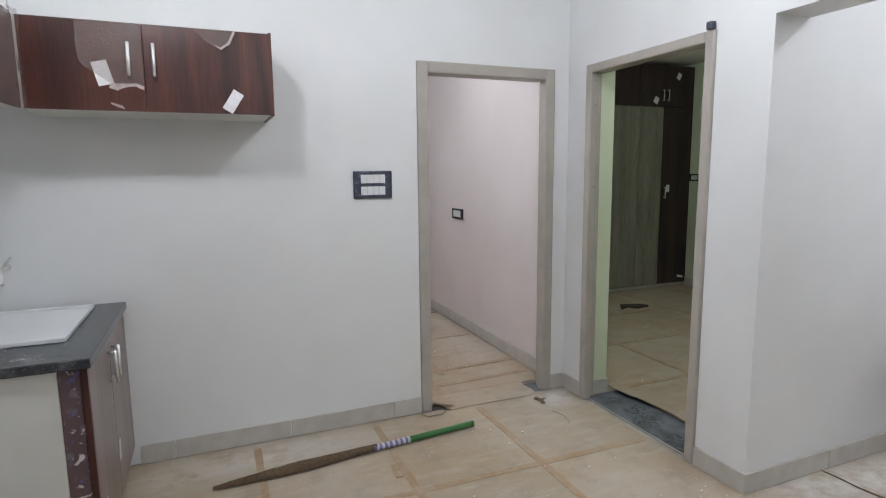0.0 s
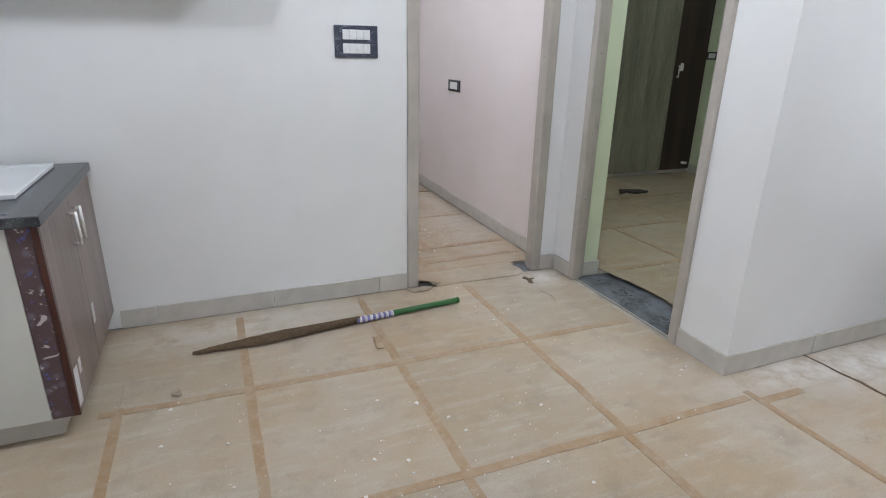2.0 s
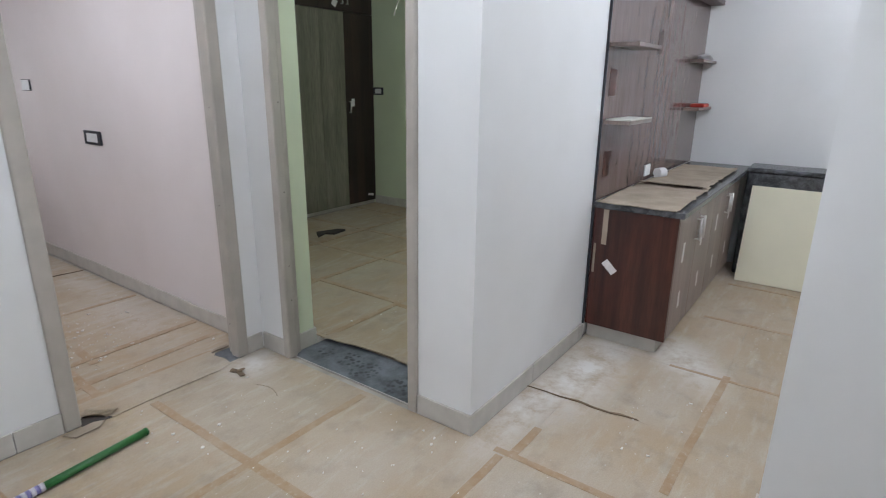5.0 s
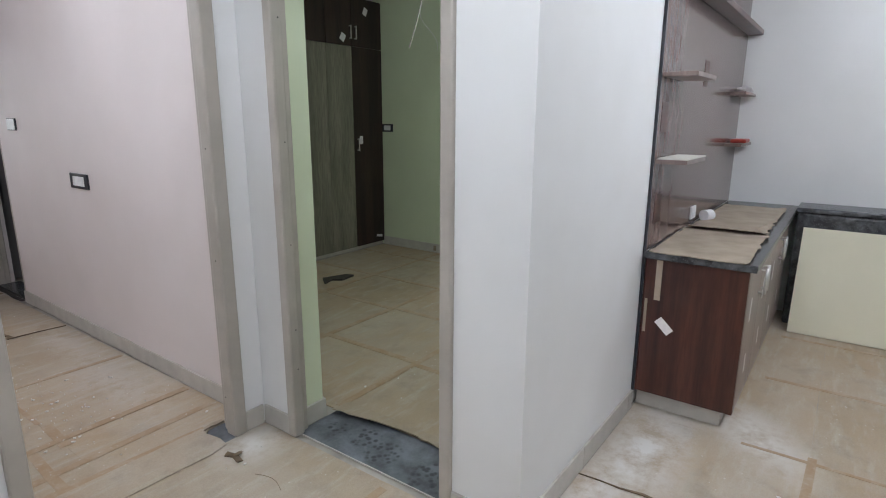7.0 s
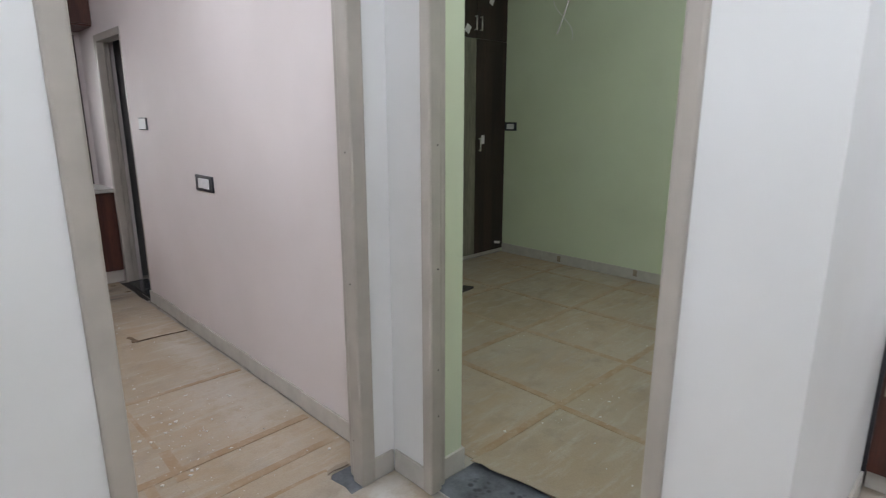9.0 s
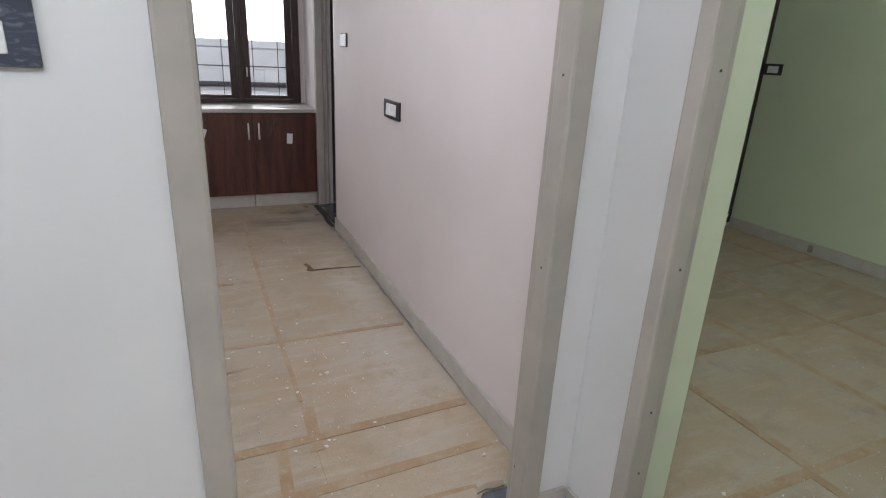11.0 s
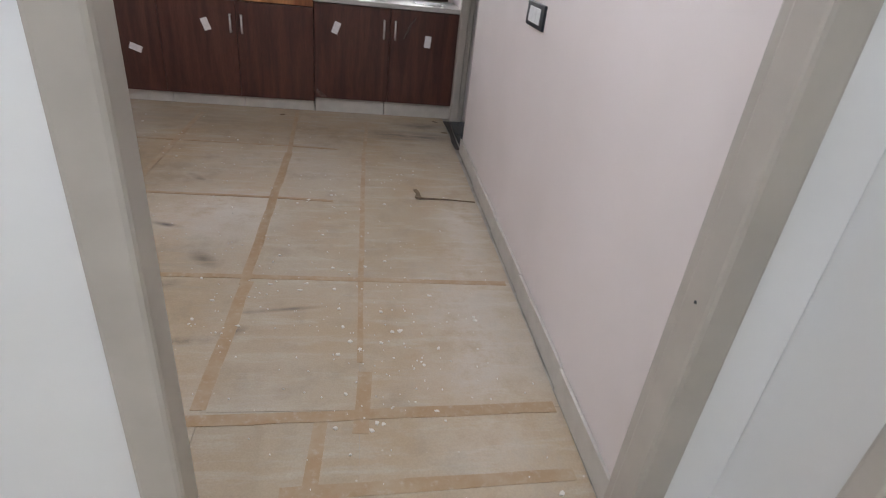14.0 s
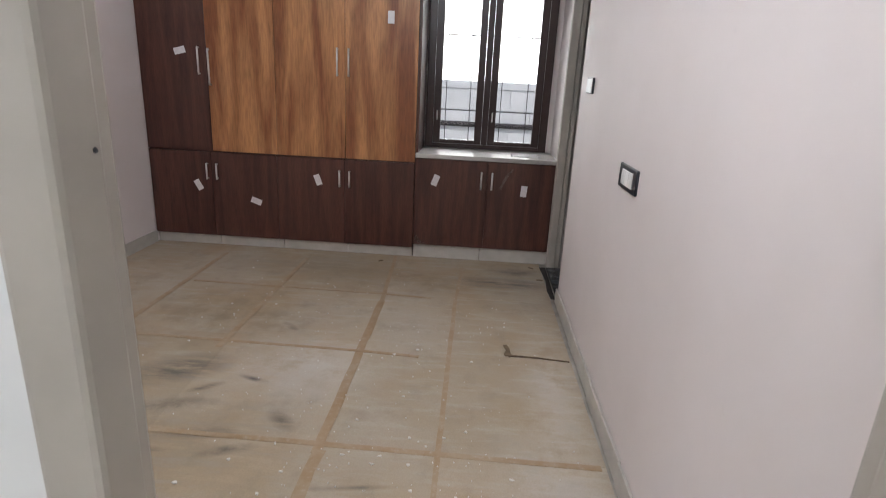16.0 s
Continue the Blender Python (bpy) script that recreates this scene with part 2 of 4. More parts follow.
BROOM_GREEN = plain("green_plastic", (0.025, 0.14, 0.035), 0.4)
STRAW = plain("dry_grass", (0.16, 0.10, 0.055), 0.85, 0, 60.0, 0.45)
PALE = plain("pale_cord", (0.62, 0.60, 0.66), 0.6)
VIOLET = plain("violet_cord", (0.22, 0.20, 0.42), 0.6)
DARKBROWN = plain("dark_brown_window_paint", (0.035, 0.016, 0.014), 0.35)
IRON = plain("grille_iron", (0.05, 0.045, 0.05), 0.5, 0.6)
MARBLE = plain("pale_sill_stone", (0.48, 0.46, 0.44), 0.3, 0, 5.0, 0.15)
# dark offcut and doorway dirt, also the shade painted under the lifted sheet
DIRT_AND_SHADE = plain("dark_dust_and_shade", (0.06, 0.05, 0.045), 0.95, 0, 20.0, 0.4)
DEBRIS = plain("torn_brown_card", (0.20, 0.14, 0.085), 0.9, 0, 20.0, 0.5)
FLAKE = plain("plaster_flakes", (0.72, 0.70, 0.66), 0.9)
RED = plain("red_plastic", (0.42, 0.035, 0.02), 0.4)
OUTSIDE = plain("pale_blockwork", (0.62, 0.63, 0.66), 0.9, 0, 3.0, 0.15)
EARTH = plain("yard_concrete", (0.38, 0.37, 0.35), 0.9, 0, 1.0, 0.2)

PATTERN, pn, pl, pb = nodes_of("printed_wrap", 0.3)
cells = tex(pn, pl, "ShaderNodeTexVoronoi", 22.0)
swirl = tex(pn, pl, "ShaderNodeTexNoise", 16.0, Detail=3.0, Distortion=2.0)
pc = mix(pn, pl, ramp(pn, pl, cells.outputs["Distance"], [(0.15, (1,)), (0.4, (0,))]), (0.10, 0.06, 0.065), (0.16, 0.13, 0.17))
pc = mix(pn, pl, ramp(pn, pl, swirl.outputs[0], [(0.63, (0,)), (0.68, (1,))]), pc, (0.55, 0.50, 0.52))
pl.new(mix(pn, pl, ramp(pn, pl, swirl.outputs[0], [(0.30, (1,)), (0.36, (0,))]), pc, (0.10, 0.10, 0.28)), pb.inputs["Base Color"])

FILM, fn, fl, fb = nodes_of("clear_film", 0.12)
fb.inputs["Base Color"].default_value = (0.42, 0.33, 0.30, 1)
fb.inputs["Alpha"].default_value = 0.16
crinkle = tex(fn, fl, "ShaderNodeTexNoise", 30.0, Detail=4.0)
bump(fn, fl, fb, crinkle.outputs[0], 0.8, 0.01)

CRUMPLE = plain("crumpled_film_edge", (0.50, 0.42, 0.40), 0.3, 0, 50.0, 0.4)

GLASS, gn, gl, gb = nodes_of("window_glass", 0.02)
gb.inputs["Transmission Weight"].default_value = 1.0
gb.inputs["IOR"].default_value = 1.45

HAZE, hn, hl, hb = nodes_of("bright_haze", 1.0)
hb.inputs["Base Color"].default_value = (0, 0, 0, 1)
hb.inputs["Emission Color"].default_value = (0.93, 0.96, 1.0, 1)
hb.inputs["Emission Strength"].default_value = 8.0

# glow of the assumed ceiling fixtures
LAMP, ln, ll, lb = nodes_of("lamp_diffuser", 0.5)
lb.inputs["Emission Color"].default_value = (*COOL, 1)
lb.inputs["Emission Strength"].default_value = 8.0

# ---- builders ----
ORIGIN = {}


def box(bm, x0, x1, y0, y1, z0, z1, bevel=0.0, mat=0):
    made = bmesh.ops.create_cube(bm, size=1, matrix=Matrix.LocRotScale(((x0 + x1) / 2, (y0 + y1) / 2, (z0 + z1) / 2), None, (x1 - x0, y1 - y0, z1 - z0)))
    verts = made["verts"]
    for f in {f for v in verts for f in v.link_faces}:
        f.material_index = mat
    if bevel:
        bmesh.ops.bevel(bm, geom=list({e for v in verts for e in v.link_edges}), offset=bevel, segments=2, affect="EDGES", profile=0.5)
    return bm


def boxes(*rows, bevel=0.0):
    bm = bmesh.new()
    for r in rows:
        box(bm, *r, bevel=bevel)
    return bm


def tube(bm, a, b, r0, r1=None, sides=10):
    a, b = Vector(a), Vector(b)
    d = b - a
    m = Matrix.Translation((a + b) / 2) @ d.to_track_quat("Z", "Y").to_matrix().to_4x4()
    bmesh.ops.create_cone(bm, cap_ends=True, segments=sides, radius1=r0, radius2=r0 if r1 is None else r1, depth=d.length, matrix=m)
    return bm


def slab(bm, pts, z0, z1):
    """An upright prism over a plan outline."""
    low = [bm.verts.new((x, y, z0)) for x, y in pts]
    top = [bm.verts.new((x, y, z1)) for x, y in pts]
    bm.faces.new(low[::-1])
    bm.faces.new(top)
    for i in range(len(pts)):
        j = (i + 1) % len(pts)
        bm.faces.new((low[i], low[j], top[j], top[i]))
    return bm


def mesh_of(name, bm, materials, at=(0, 0, 0), smooth=False):
    bmesh.ops.translate(bm, verts=bm.verts, vec=-Vector(at))
    bmesh.ops.recalc_face_normals(bm, faces=bm.faces)
    me = bpy.data.meshes.new(name)
    bm.to_mesh(me)
    bm.free()
    for m in materials if isinstance(materials, (list, tuple)) else [materials]:
        me.materials.append(m)
    if smooth:
        me.shade_smooth()
    return me


def thing(name, at, label, category, group="", kind=""):
    ob = tagged(new(name), label, category, group, kind)
    ob.location, ob.empty_display_size = at, 0.1
    ORIGIN[ob.name] = Vector(at)
    return ob


def part(name, bm, material, parent, label="", smooth=False):
    at = ORIGIN[parent.name]
    ob = new(name, mesh_of(name, bm, material, at, smooth))
    ob.parent = parent
    ORIGIN[ob.name] = at
    return tagged(ob, label)


def single(name, bm, material, at, label, category, group="", kind="", smooth=False):
    ob = tagged(new(name, mesh_of(name, bm, material, at, smooth)), label, category, group, kind)
    ob.location = at
    ORIGIN[ob.name] = Vector(at)
    return ob


def shell(name, bm, label, faces, default):
    """A piece of the building; faces: rules (test on a face's normal and centre, material)."""
    materials = [default] + [m for _, m in faces]
    me = mesh_of(name, bm, materials)
    for p in me.polygons:
        for i, (rule, _) in enumerate(faces):
            if rule(p.normal, p.center):
                p.material_index = i + 1
    return tagged(new(name, me), label, "wall", "", "structure")


# ---- building shell ----
# the pink room's east wall runs slightly out of square
PINK_NEAR, PINK_FAR = 2.254, 2.283
shell("wall_kitchen", boxes((-1.12, 1.19, 3.085, 3.185, 0, CEIL), (1.19, 2.15, 3.085, 3.185, 2.175, CEIL), (2.15, 2.268, 3.085, 3.185, 0, CEIL)),
      "white painted wall with a doorway to the pink room", [(lambda n, c: n.y > 0.5, PINK)], WHITE)
shell("wall_hall_east", boxes((2.27, 2.48, 1.614, 1.91, 0, CEIL), (2.27, 2.48, 1.91, 2.88, 2.165, CEIL), (2.27, 2.48, 2.88, 3.15, 0, CEIL)),
      "white painted wall with a doorway to the green room", [(lambda n, c: n.x > 0.5 or (n.y < -0.5 and c.y > 2) or (n.y > 0.5 and c.y < 2.5), GREEN)], WHITE)
shell("wall_pink_east", slab(boxes((2.305, 2.44, 6.3, 7.085, 2.19, CEIL), (2.305, 2.44, 7.085, 7.75, 0, CEIL)), [(PINK_NEAR, 3.15), (2.48, 3.15), (2.48, 6.3), (PINK_FAR, 6.3)], 0, CEIL),
      "pale pink painted wall with a doorway to a dark bathroom", [(lambda n, c: n.x > 0.5, GREEN)], PINK)
shell("wall_tv", boxes((2.48, 5.85, 1.614, 1.75, 0, CEIL)), "white painted wall behind the brown display unit", [(lambda n, c: n.y > 0.5, GREEN)], WHITE)
shell("lintel", boxes((2.27, 2.48, 0.488, 1.614, 2.172, CEIL)), "white beam over the opening to the living room", [], WHITE)
shell("wall_hall_southeast", boxes((2.27, 2.48, -1.7, 0.488, 0, CEIL)), "white painted wall beside the opening", [], WHITE)
shell("wall_hall_west", boxes((-1.12, -1.0, -1.82, 3.085, 0, CEIL)), "white painted kitchen side wall", [], WHITE)
shell("wall_hall_south", boxes((-1.0, 2.48, -1.82, -1.7, 0, CEIL)), "white painted wall behind the start of the walk", [], WHITE)
shell("wall_living_east", boxes((5.85, 5.97, -2.52, 1.75, 0, CEIL)), "white painted living room wall", [], WHITE)
shell("wall_living_south", boxes((2.495, 5.85, -2.52, -2.4, 0, CEIL)), "white painted living room wall", [], WHITE)
shell("wall_living_west", boxes((2.375, 2.495, -2.52, -1.82, 0, CEIL)), "white painted living room wall", [], WHITE)
shell("wall_green_east", boxes((5.795, 5.915, 1.75, 6.02, 0, CEIL)), "pale green painted bedroom wall", [], GREEN)
shell("wall_green_north", boxes((2.48, 5.795, 5.97, 6.02, 0, CEIL)), "pale green painted wall behind the wardrobe", [], GREEN)
shell("wall_pink_west", boxes((-1.19, -1.05, 3.185, 7.75, 0, CEIL)), "pale pink painted bedroom wall", [], PINK)
shell("wall_pink_north", boxes((-1.05, 1.195, 7.6, 7.75, 0, CEIL), (1.195, 2.26, 7.6, 7.75, 0, 0.883), (1.195, 2.26, 7.6, 7.75, 2.24, CEIL), (2.26, 2.305, 7.6, 7.75, 0, CEIL)),
      "pale pink painted wall with the window", [], PINK)
# assumed bathroom interior; the wall colour itself makes it dark
shell("wall_bathroom", boxes((2.442, 3.6, 7.2, 7.3, 0, CEIL), (3.6, 3.7, 6.02, 7.3, 0, CEIL), (2.482, 3.6, 6.022, 6.3, 0, CEIL)), "bathroom walls coloured dark to stand for the unlit room", [], UNLIT_WALL)

ceil_bm = boxes((-1.19, 5.97, -2.52, 7.75, CEIL, CEIL + 0.12))
tagged(new("ceiling", mesh_of("ceiling", ceil_bm, CEILING)), "plain white painted ceiling", "ceiling", "", "structure")
floor = tagged(new("floor", mesh_of("floor", boxes((-1.19, 5.97, -2.52, 7.75, -0.15, -0.008)), BASE)), "dusty floor under taped protection sheets", "floor", "", "structure")
ORIGIN[floor.name] = Vector((0, 0, 0))
ground = tagged(new("ground", mesh_of("ground", boxes((-60, 60, 7.76, 120, -0.6, -0.3)), EARTH)), "pale concrete yard outside the window", "ground", "", "structure")

# assumed round ceiling fixtures, out of view, each with its lamp
for x, y, watts in ASSUMED_LIGHTS:
    d = thing("assumed_ceiling_light", (x, y, CEIL), "assumed round ceiling light, never in view, added to light the room", "ceiling light", "ceiling lights")
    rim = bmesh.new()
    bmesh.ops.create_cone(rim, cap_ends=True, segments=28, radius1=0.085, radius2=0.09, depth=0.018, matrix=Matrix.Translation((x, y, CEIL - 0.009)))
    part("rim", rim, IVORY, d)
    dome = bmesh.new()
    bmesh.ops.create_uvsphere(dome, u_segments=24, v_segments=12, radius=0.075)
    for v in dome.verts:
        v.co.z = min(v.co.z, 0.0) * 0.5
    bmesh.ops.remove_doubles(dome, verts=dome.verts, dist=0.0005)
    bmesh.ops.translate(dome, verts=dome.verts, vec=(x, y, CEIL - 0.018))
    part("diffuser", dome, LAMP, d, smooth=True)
    lamp = new("assumed_ceiling_lamp", bpy.data.lights.new("assumed_ceiling_lamp", "POINT"))
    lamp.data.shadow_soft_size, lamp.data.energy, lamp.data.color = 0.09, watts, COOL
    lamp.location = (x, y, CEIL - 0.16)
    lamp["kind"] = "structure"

# ---- door frames ----


def door_frame(name, along, a0, a1, d0, d1, top, width, label):
    """Beige frame: two posts and a head with a rebate; along: the axis that the wall runs along."""
    mid = (a0 + a1) / 2
    at = (mid, (d0 + d1) / 2, 0) if along == "x" else ((d0 + d1) / 2, mid, 0)
    f = thing(name, at, label, "door frame", "door frames", "structure")

    def piece(part_name, lo, hi, z0, z1):
        bm = bmesh.new()
        step = 0.018
        split = d0 + (d1 - d0) * 0.62
        for (p, q, u, v) in ((lo, hi, d0, split), (lo if lo == a0 else lo + step if part_name == "post" else lo, hi if hi == a1 else hi - step if part_name == "post" else hi, split, d1)):
            if along == "x":
                box(bm, p, q, u, v, z0, z1, 0.009)
            else:
                box(bm, u, v, p, q, z0, z1, 0.009)
        return part(part_name, bm, FRAME, f)
    piece("post", a0, a0 + width, 0, top)
    piece("post", a1 - width, a1, 0, top)
    piece("head", a0 + width, a1 - width, top - width, top)
    return f


pink_frame = door_frame("door_frame_pink", "x", 1.19, 2.15, 3.064, 3.182, 2.175, 0.07, "beige wooden door frame without a door, paint worn")
green_frame = door_frame("door_frame_green", "y", 1.91, 2.88, 2.25, 2.35, 2.175, 0.054, "beige wooden door frame without a door, nail heads showing")
door_frame("door_frame_bathroom", "y", 6.302, 7.085, 2.29, 2.40, 2.195, 0.06, "beige wooden bathroom door frame")


def nail(frame_ob, p):
    bm = bmesh.new()
    bmesh.ops.create_icosphere(bm, subdivisions=1, radius=0.004, matrix=Matrix.Translation(p))
    part("nail", bm, BLACK, frame_ob)


for p in ((2.081, 3.12, 0.20), (2.081, 3.10, 0.886), (2.081, 3.10, 1.39), (1.243, 3.155, 0.844), (1.259, 3.12, 1.385)):
    nail(pink_frame, p)
for z in (0.35, 0.96, 1.42):
    nail(green_frame, (2.289, 2.826, z))
for z in (0.55, 1.93, 2.08):
    nail(green_frame, (2.289, 2.826, z))
box_head = boxes((2.233, 2.265, 1.912, 1.947, 2.175, 2.212), bevel=0.006)
single("tape_wad", box_head, NAVY, (2.249, 1.93, 2.175), "crumpled dark wad on the door frame's top corner", "tape")

# ---- kitchen corner ----


def handle(parent, x, y, z0, z1, face, reach=0.028):
    """Bow handle on an upright door; face: the way out of the door, '-y', '+x' or '-x'."""
    sx, sy = {"-y": (0, -1), "+x": (1, 0), "-x": (-1, 0)}[face]
    bm = bmesh.new()
    a = Vector((x + sx * reach, y + sy * reach, z0))
    b = Vector((x + sx * reach, y + sy * reach, z1))
    tube(bm, a, b, 0.0075, sides=8)
    for p in (a + Vector((0, 0, 0.008)), b - Vector((0, 0, 0.008))):
        tube(bm, p, (x, y, p.z), 0.005, sides=8)
    part("handle", bm, STEEL, parent, "brushed steel bow handle", True)


def sticker(parent, x, y, z, w, h, tilt, face):
    bm = boxes((-w / 2, w / 2, -0.0006, 0.0006, -h / 2, h / 2))
    m = {"-y": pose(x, y - 0.0012, z), "+x": pose(x + 0.0012, y, z, 0, 0, 90), "-x": pose(x - 0.0012, y, z, 0, 0, -90)}[face] @ pose(0, 0, 0, 0, tilt, 0)
    bmesh.ops.transform(bm, matrix=m, verts=bm.verts)
    part("sticker", bm, STICKER, parent, "white paper sticker")


def film_patch(name, parent, pts, y):
    """Loose torn film over a door front in a plane y, wrinkled a little."""
    bm = bmesh.new()
    vs = [bm.verts.new((x, y - 0.003, z)) for x, z in pts]
    f = bm.faces.new(vs)
    made = bmesh.ops.extrude_face_region(bm, geom=[f])
    for v in made["geom"]:
        if isinstance(v, bmesh.types.BMVert):
            v.co.y -= 0.006 + 0.012 * noise.noise(v.co * 9)
    part(name, bm, FILM, parent, "torn clear protective film")


# wall cabinet
upper = thing("wall_cabinet", (-0.2, 2.89, 1.786), "mahogany laminate kitchen wall cabinet with torn film and stickers", "cabinet")
part("body", boxes((-0.68, 0.317, 2.715, 3.083, 1.80, 2.172), bevel=0.002), CARCASS, upper, "white carcass")
part("side_panel", boxes((0.318, 0.332, 2.70, 3.083, 1.796, 2.174), bevel=0.001), MAHOGANY, upper)
UPPER_DOORS = []
for x0, x1 in ((-0.655, -0.2065), (-0.2055, 0.331)):
    UPPER_DOORS.append(part("door", boxes((x0, x1, 2.694, 2.714, 1.80, 2.168), bevel=0.002), MAHOGANY, upper))
handle(UPPER_DOORS[0], -0.262, 2.694, 1.945, 2.085, "-y")
handle(UPPER_DOORS[1], -0.165, 2.694, 1.945, 2.085, "-y")
sticker(UPPER_DOORS[0], -0.365, 2.694, 1.955, 0.06, 0.10, -14, "-y")
sticker(UPPER_DOORS[1], 0.150, 2.694, 1.855, 0.05, 0.10, 32, "-y")
film_patch("film", UPPER_DOORS[0], [(-0.45, 2.16), (-0.212, 2.163), (-0.212, 1.905), (-0.25, 1.915), (-0.29, 1.905), (-0.34, 1.915), (-0.36, 1.93), (-0.445, 1.99), (-0.455, 2.08)], 2.694)
film_patch("film", UPPER_DOORS[1], [(0.0, 2.162), (0.175, 2.165), (0.15, 2.11), (0.11, 2.08), (0.05, 2.11)], 2.694)
for pts in ([(-0.335, 1.915), (-0.345, 1.895), (-0.315, 1.885), (-0.28, 1.90), (-0.245, 1.905), (-0.212, 1.89), (-0.21, 1.905), (-0.24, 1.918), (-0.28, 1.914)],
            [(-0.345, 1.835), (-0.34, 1.826), (-0.31, 1.812), (-0.29, 1.808), (-0.30, 1.822)]):
    strip_bm = slab(bmesh.new(), pts, -0.003, 0.0)
    bmesh.ops.transform(strip_bm, matrix=Matrix(((1, 0, 0, 0), (0, 0, 1, 2.6935), (0, 1, 0, 0), (0, 0, 0, 1))), verts=strip_bm.verts)
    part("film_edge", strip_bm, CRUMPLE, UPPER_DOORS[0], "whitish crumpled film edge")
strip_bm = slab(bmesh.new(), [(0.175, 2.165), (0.165, 2.165), (0.14, 2.115), (0.11, 2.09), (0.08, 2.10), (0.11, 2.08), (0.15, 2.108)], -0.012, -0.009)
bmesh.ops.transform(strip_bm, matrix=Matrix(((1, 0, 0, 0), (0, 0, 1, 2.6935), (0, 1, 0, 0), (0, 0, 0, 1))), verts=strip_bm.verts)
part("film_edge", strip_bm, CRUMPLE, UPPER_DOORS[1], "whitish crumpled film edge")

# second wall cabinet along the side wall
upper2 = thing("wall_cabinet", (-0.93, 2.3, 1.786), "mahogany kitchen wall cabinet still wrapped in film", "cabinet")
part("body", boxes((-0.998, -0.682, 1.4, 2.685, 1.80, 2.172), bevel=0.002), CARCASS, upper2)
d2 = part("door", boxes((-0.68, -0.66, 1.41, 2.68, 1.80, 2.168), bevel=0.002), MAHOGANY, upper2)
wrap = bmesh.new()
bmesh.ops.create_grid(wrap, x_segments=26, y_segments=14, size=0.5)
for v in wrap.verts:
    u, w = v.co.x + 0.5, v.co.y + 0.5
    wave = noise.noise((u * 9, w * 7, 3.0)) + 0.5 * noise.noise((u * 23, w * 19, 8.0))
    v.co = Vector((-0.640 + 0.016 * wave, 2.16 + 0.515 * u + 0.012 * noise.noise((w * 6, 1.0, 0.0)), 1.79 + 0.385 * w + 0.015 * noise.noise((u * 6, 5.0, 0.0))))
bmesh.ops.solidify(wrap, geom=wrap.faces[:], thickness=0.0008)
part("film", wrap, FILM, upper2, "loose wrinkled film", True)

# base cabinet and its top
base = thing("kitchen_cabinet", (-0.75, 2.62, 0), "brown laminate kitchen base cabinet with a white end panel", "cabinet")
part("body", boxes((-0.998, -0.445, 2.165, 3.083, 0.1, 0.845), bevel=0.002), CARCASS, base, "white carcass")
part("end_panel", boxes((-0.998, -0.516, 2.147, 2.164, 0.1, 0.847), bevel=0.002), CARCASS, base, "white end panel")
part("wrapped_strip", boxes((-0.515, -0.446, 2.149, 2.164, 0.1, 0.847), bevel=0.002), PATTERN, base, "strip in dark printed wrap")
part("edge", boxes((-0.445, -0.423, 2.147, 2.171, 0.1, 0.847), bevel=0.002), MAHOGANY, base, "mahogany edge strip")
for y0, y1, hy in ((2.173, 2.608, 2.565), (2.612, 3.081, 2.655)):
    d = part("door", boxes((-0.444, -0.424, y0, y1, 0.105, 0.845), bevel=0.002), DUSTY, base, "brown laminate door under clear film")
    handle(d, -0.424, hy, 0.64, 0.78, "+x")
    for sy, sz, w, h in ((2.195, 0.20, 0.055, 0.15), (2.27, 0.245, 0.035, 0.06)) if y0 < 2.5 else ((2.65, 0.295, 0.04, 0.09),):
        sticker(d, -0.424, sy, sz, w, h, 6, "+x")
part("kick_board", boxes((-0.998, -0.50, 2.20, 3.083, 0.0, 0.099), bevel=0.001), TILE, base, "pale tile kick board")
single("countertop", boxes((-0.998, -0.406, 2.12, 3.083, 0.848, 0.885), bevel=0.004), GRANITE, (-0.75, 2.62, 0.847), "black granite kitchen worktop", "worktop")
tray = boxes((-0.97, -0.545, 2.41, 2.98, 0.886, 0.894), (-0.98, -0.53, 2.385, 2.41, 0.886, 0.904), (-0.548, -0.53, 2.41, 2.98, 0.886, 0.904), (-0.98, -0.53, 2.98, 3.0, 0.886, 0.904), bevel=0.003)
single("sink_sheet", tray, SINK, (-0.79, 2.72, 0.885), "flat white rimmed board lying over the sink", "board")
tap = thing("wall_tap", (-0.88, 3.083, 1.1), "chrome wall tap above the kitchen worktop", "tap")
part("spout", tube(tube(bmesh.new(), (-0.88, 3.083, 1.10), (-0.88, 2.98, 1.10), 0.014), (-0.88, 2.985, 1.11), (-0.87, 2.93, 1.04), 0.011), STEEL, tap, smooth=True)
part("lever", tube(bmesh.new(), (-0.88, 3.03, 1.11), (-0.85, 3.02, 1.15), 0.007), STEEL, tap, smooth=True)

# switch plates


def switch_plate(name, m, w, h, rows, label, back, cols=2, cover=0.62):
    """Plate in its own xz plane, facing -y, placed by m."""
    p = tagged(new(name), label, "switch", "", "")
    p.matrix_world = m
    ORIGIN[p.name] = Vector((0, 0, 0))
    part("plate", boxes((-w / 2, w / 2, -0.012, 0, -h / 2, h / 2), bevel=0.004), back, p)
    rh = h * cover / rows
    for r in range(rows):
        zc = (r - (rows - 1) / 2) * rh * 1.38
        for c in range(cols):
            cw = w * cover / cols
            xc = (c - (cols - 1) / 2) * cw * 1.02
            bm = boxes((xc - cw / 2, xc + cw / 2, -0.017, -0.011, zc - rh / 2, zc + rh / 2), bevel=0.002)
            for v in bm.verts:
                if v.co.z > zc and v.co.y < -0.014:
                    v.co.y += 0.003
            part("switch", bm, IVORY, p, "white rocker switch")
    return p


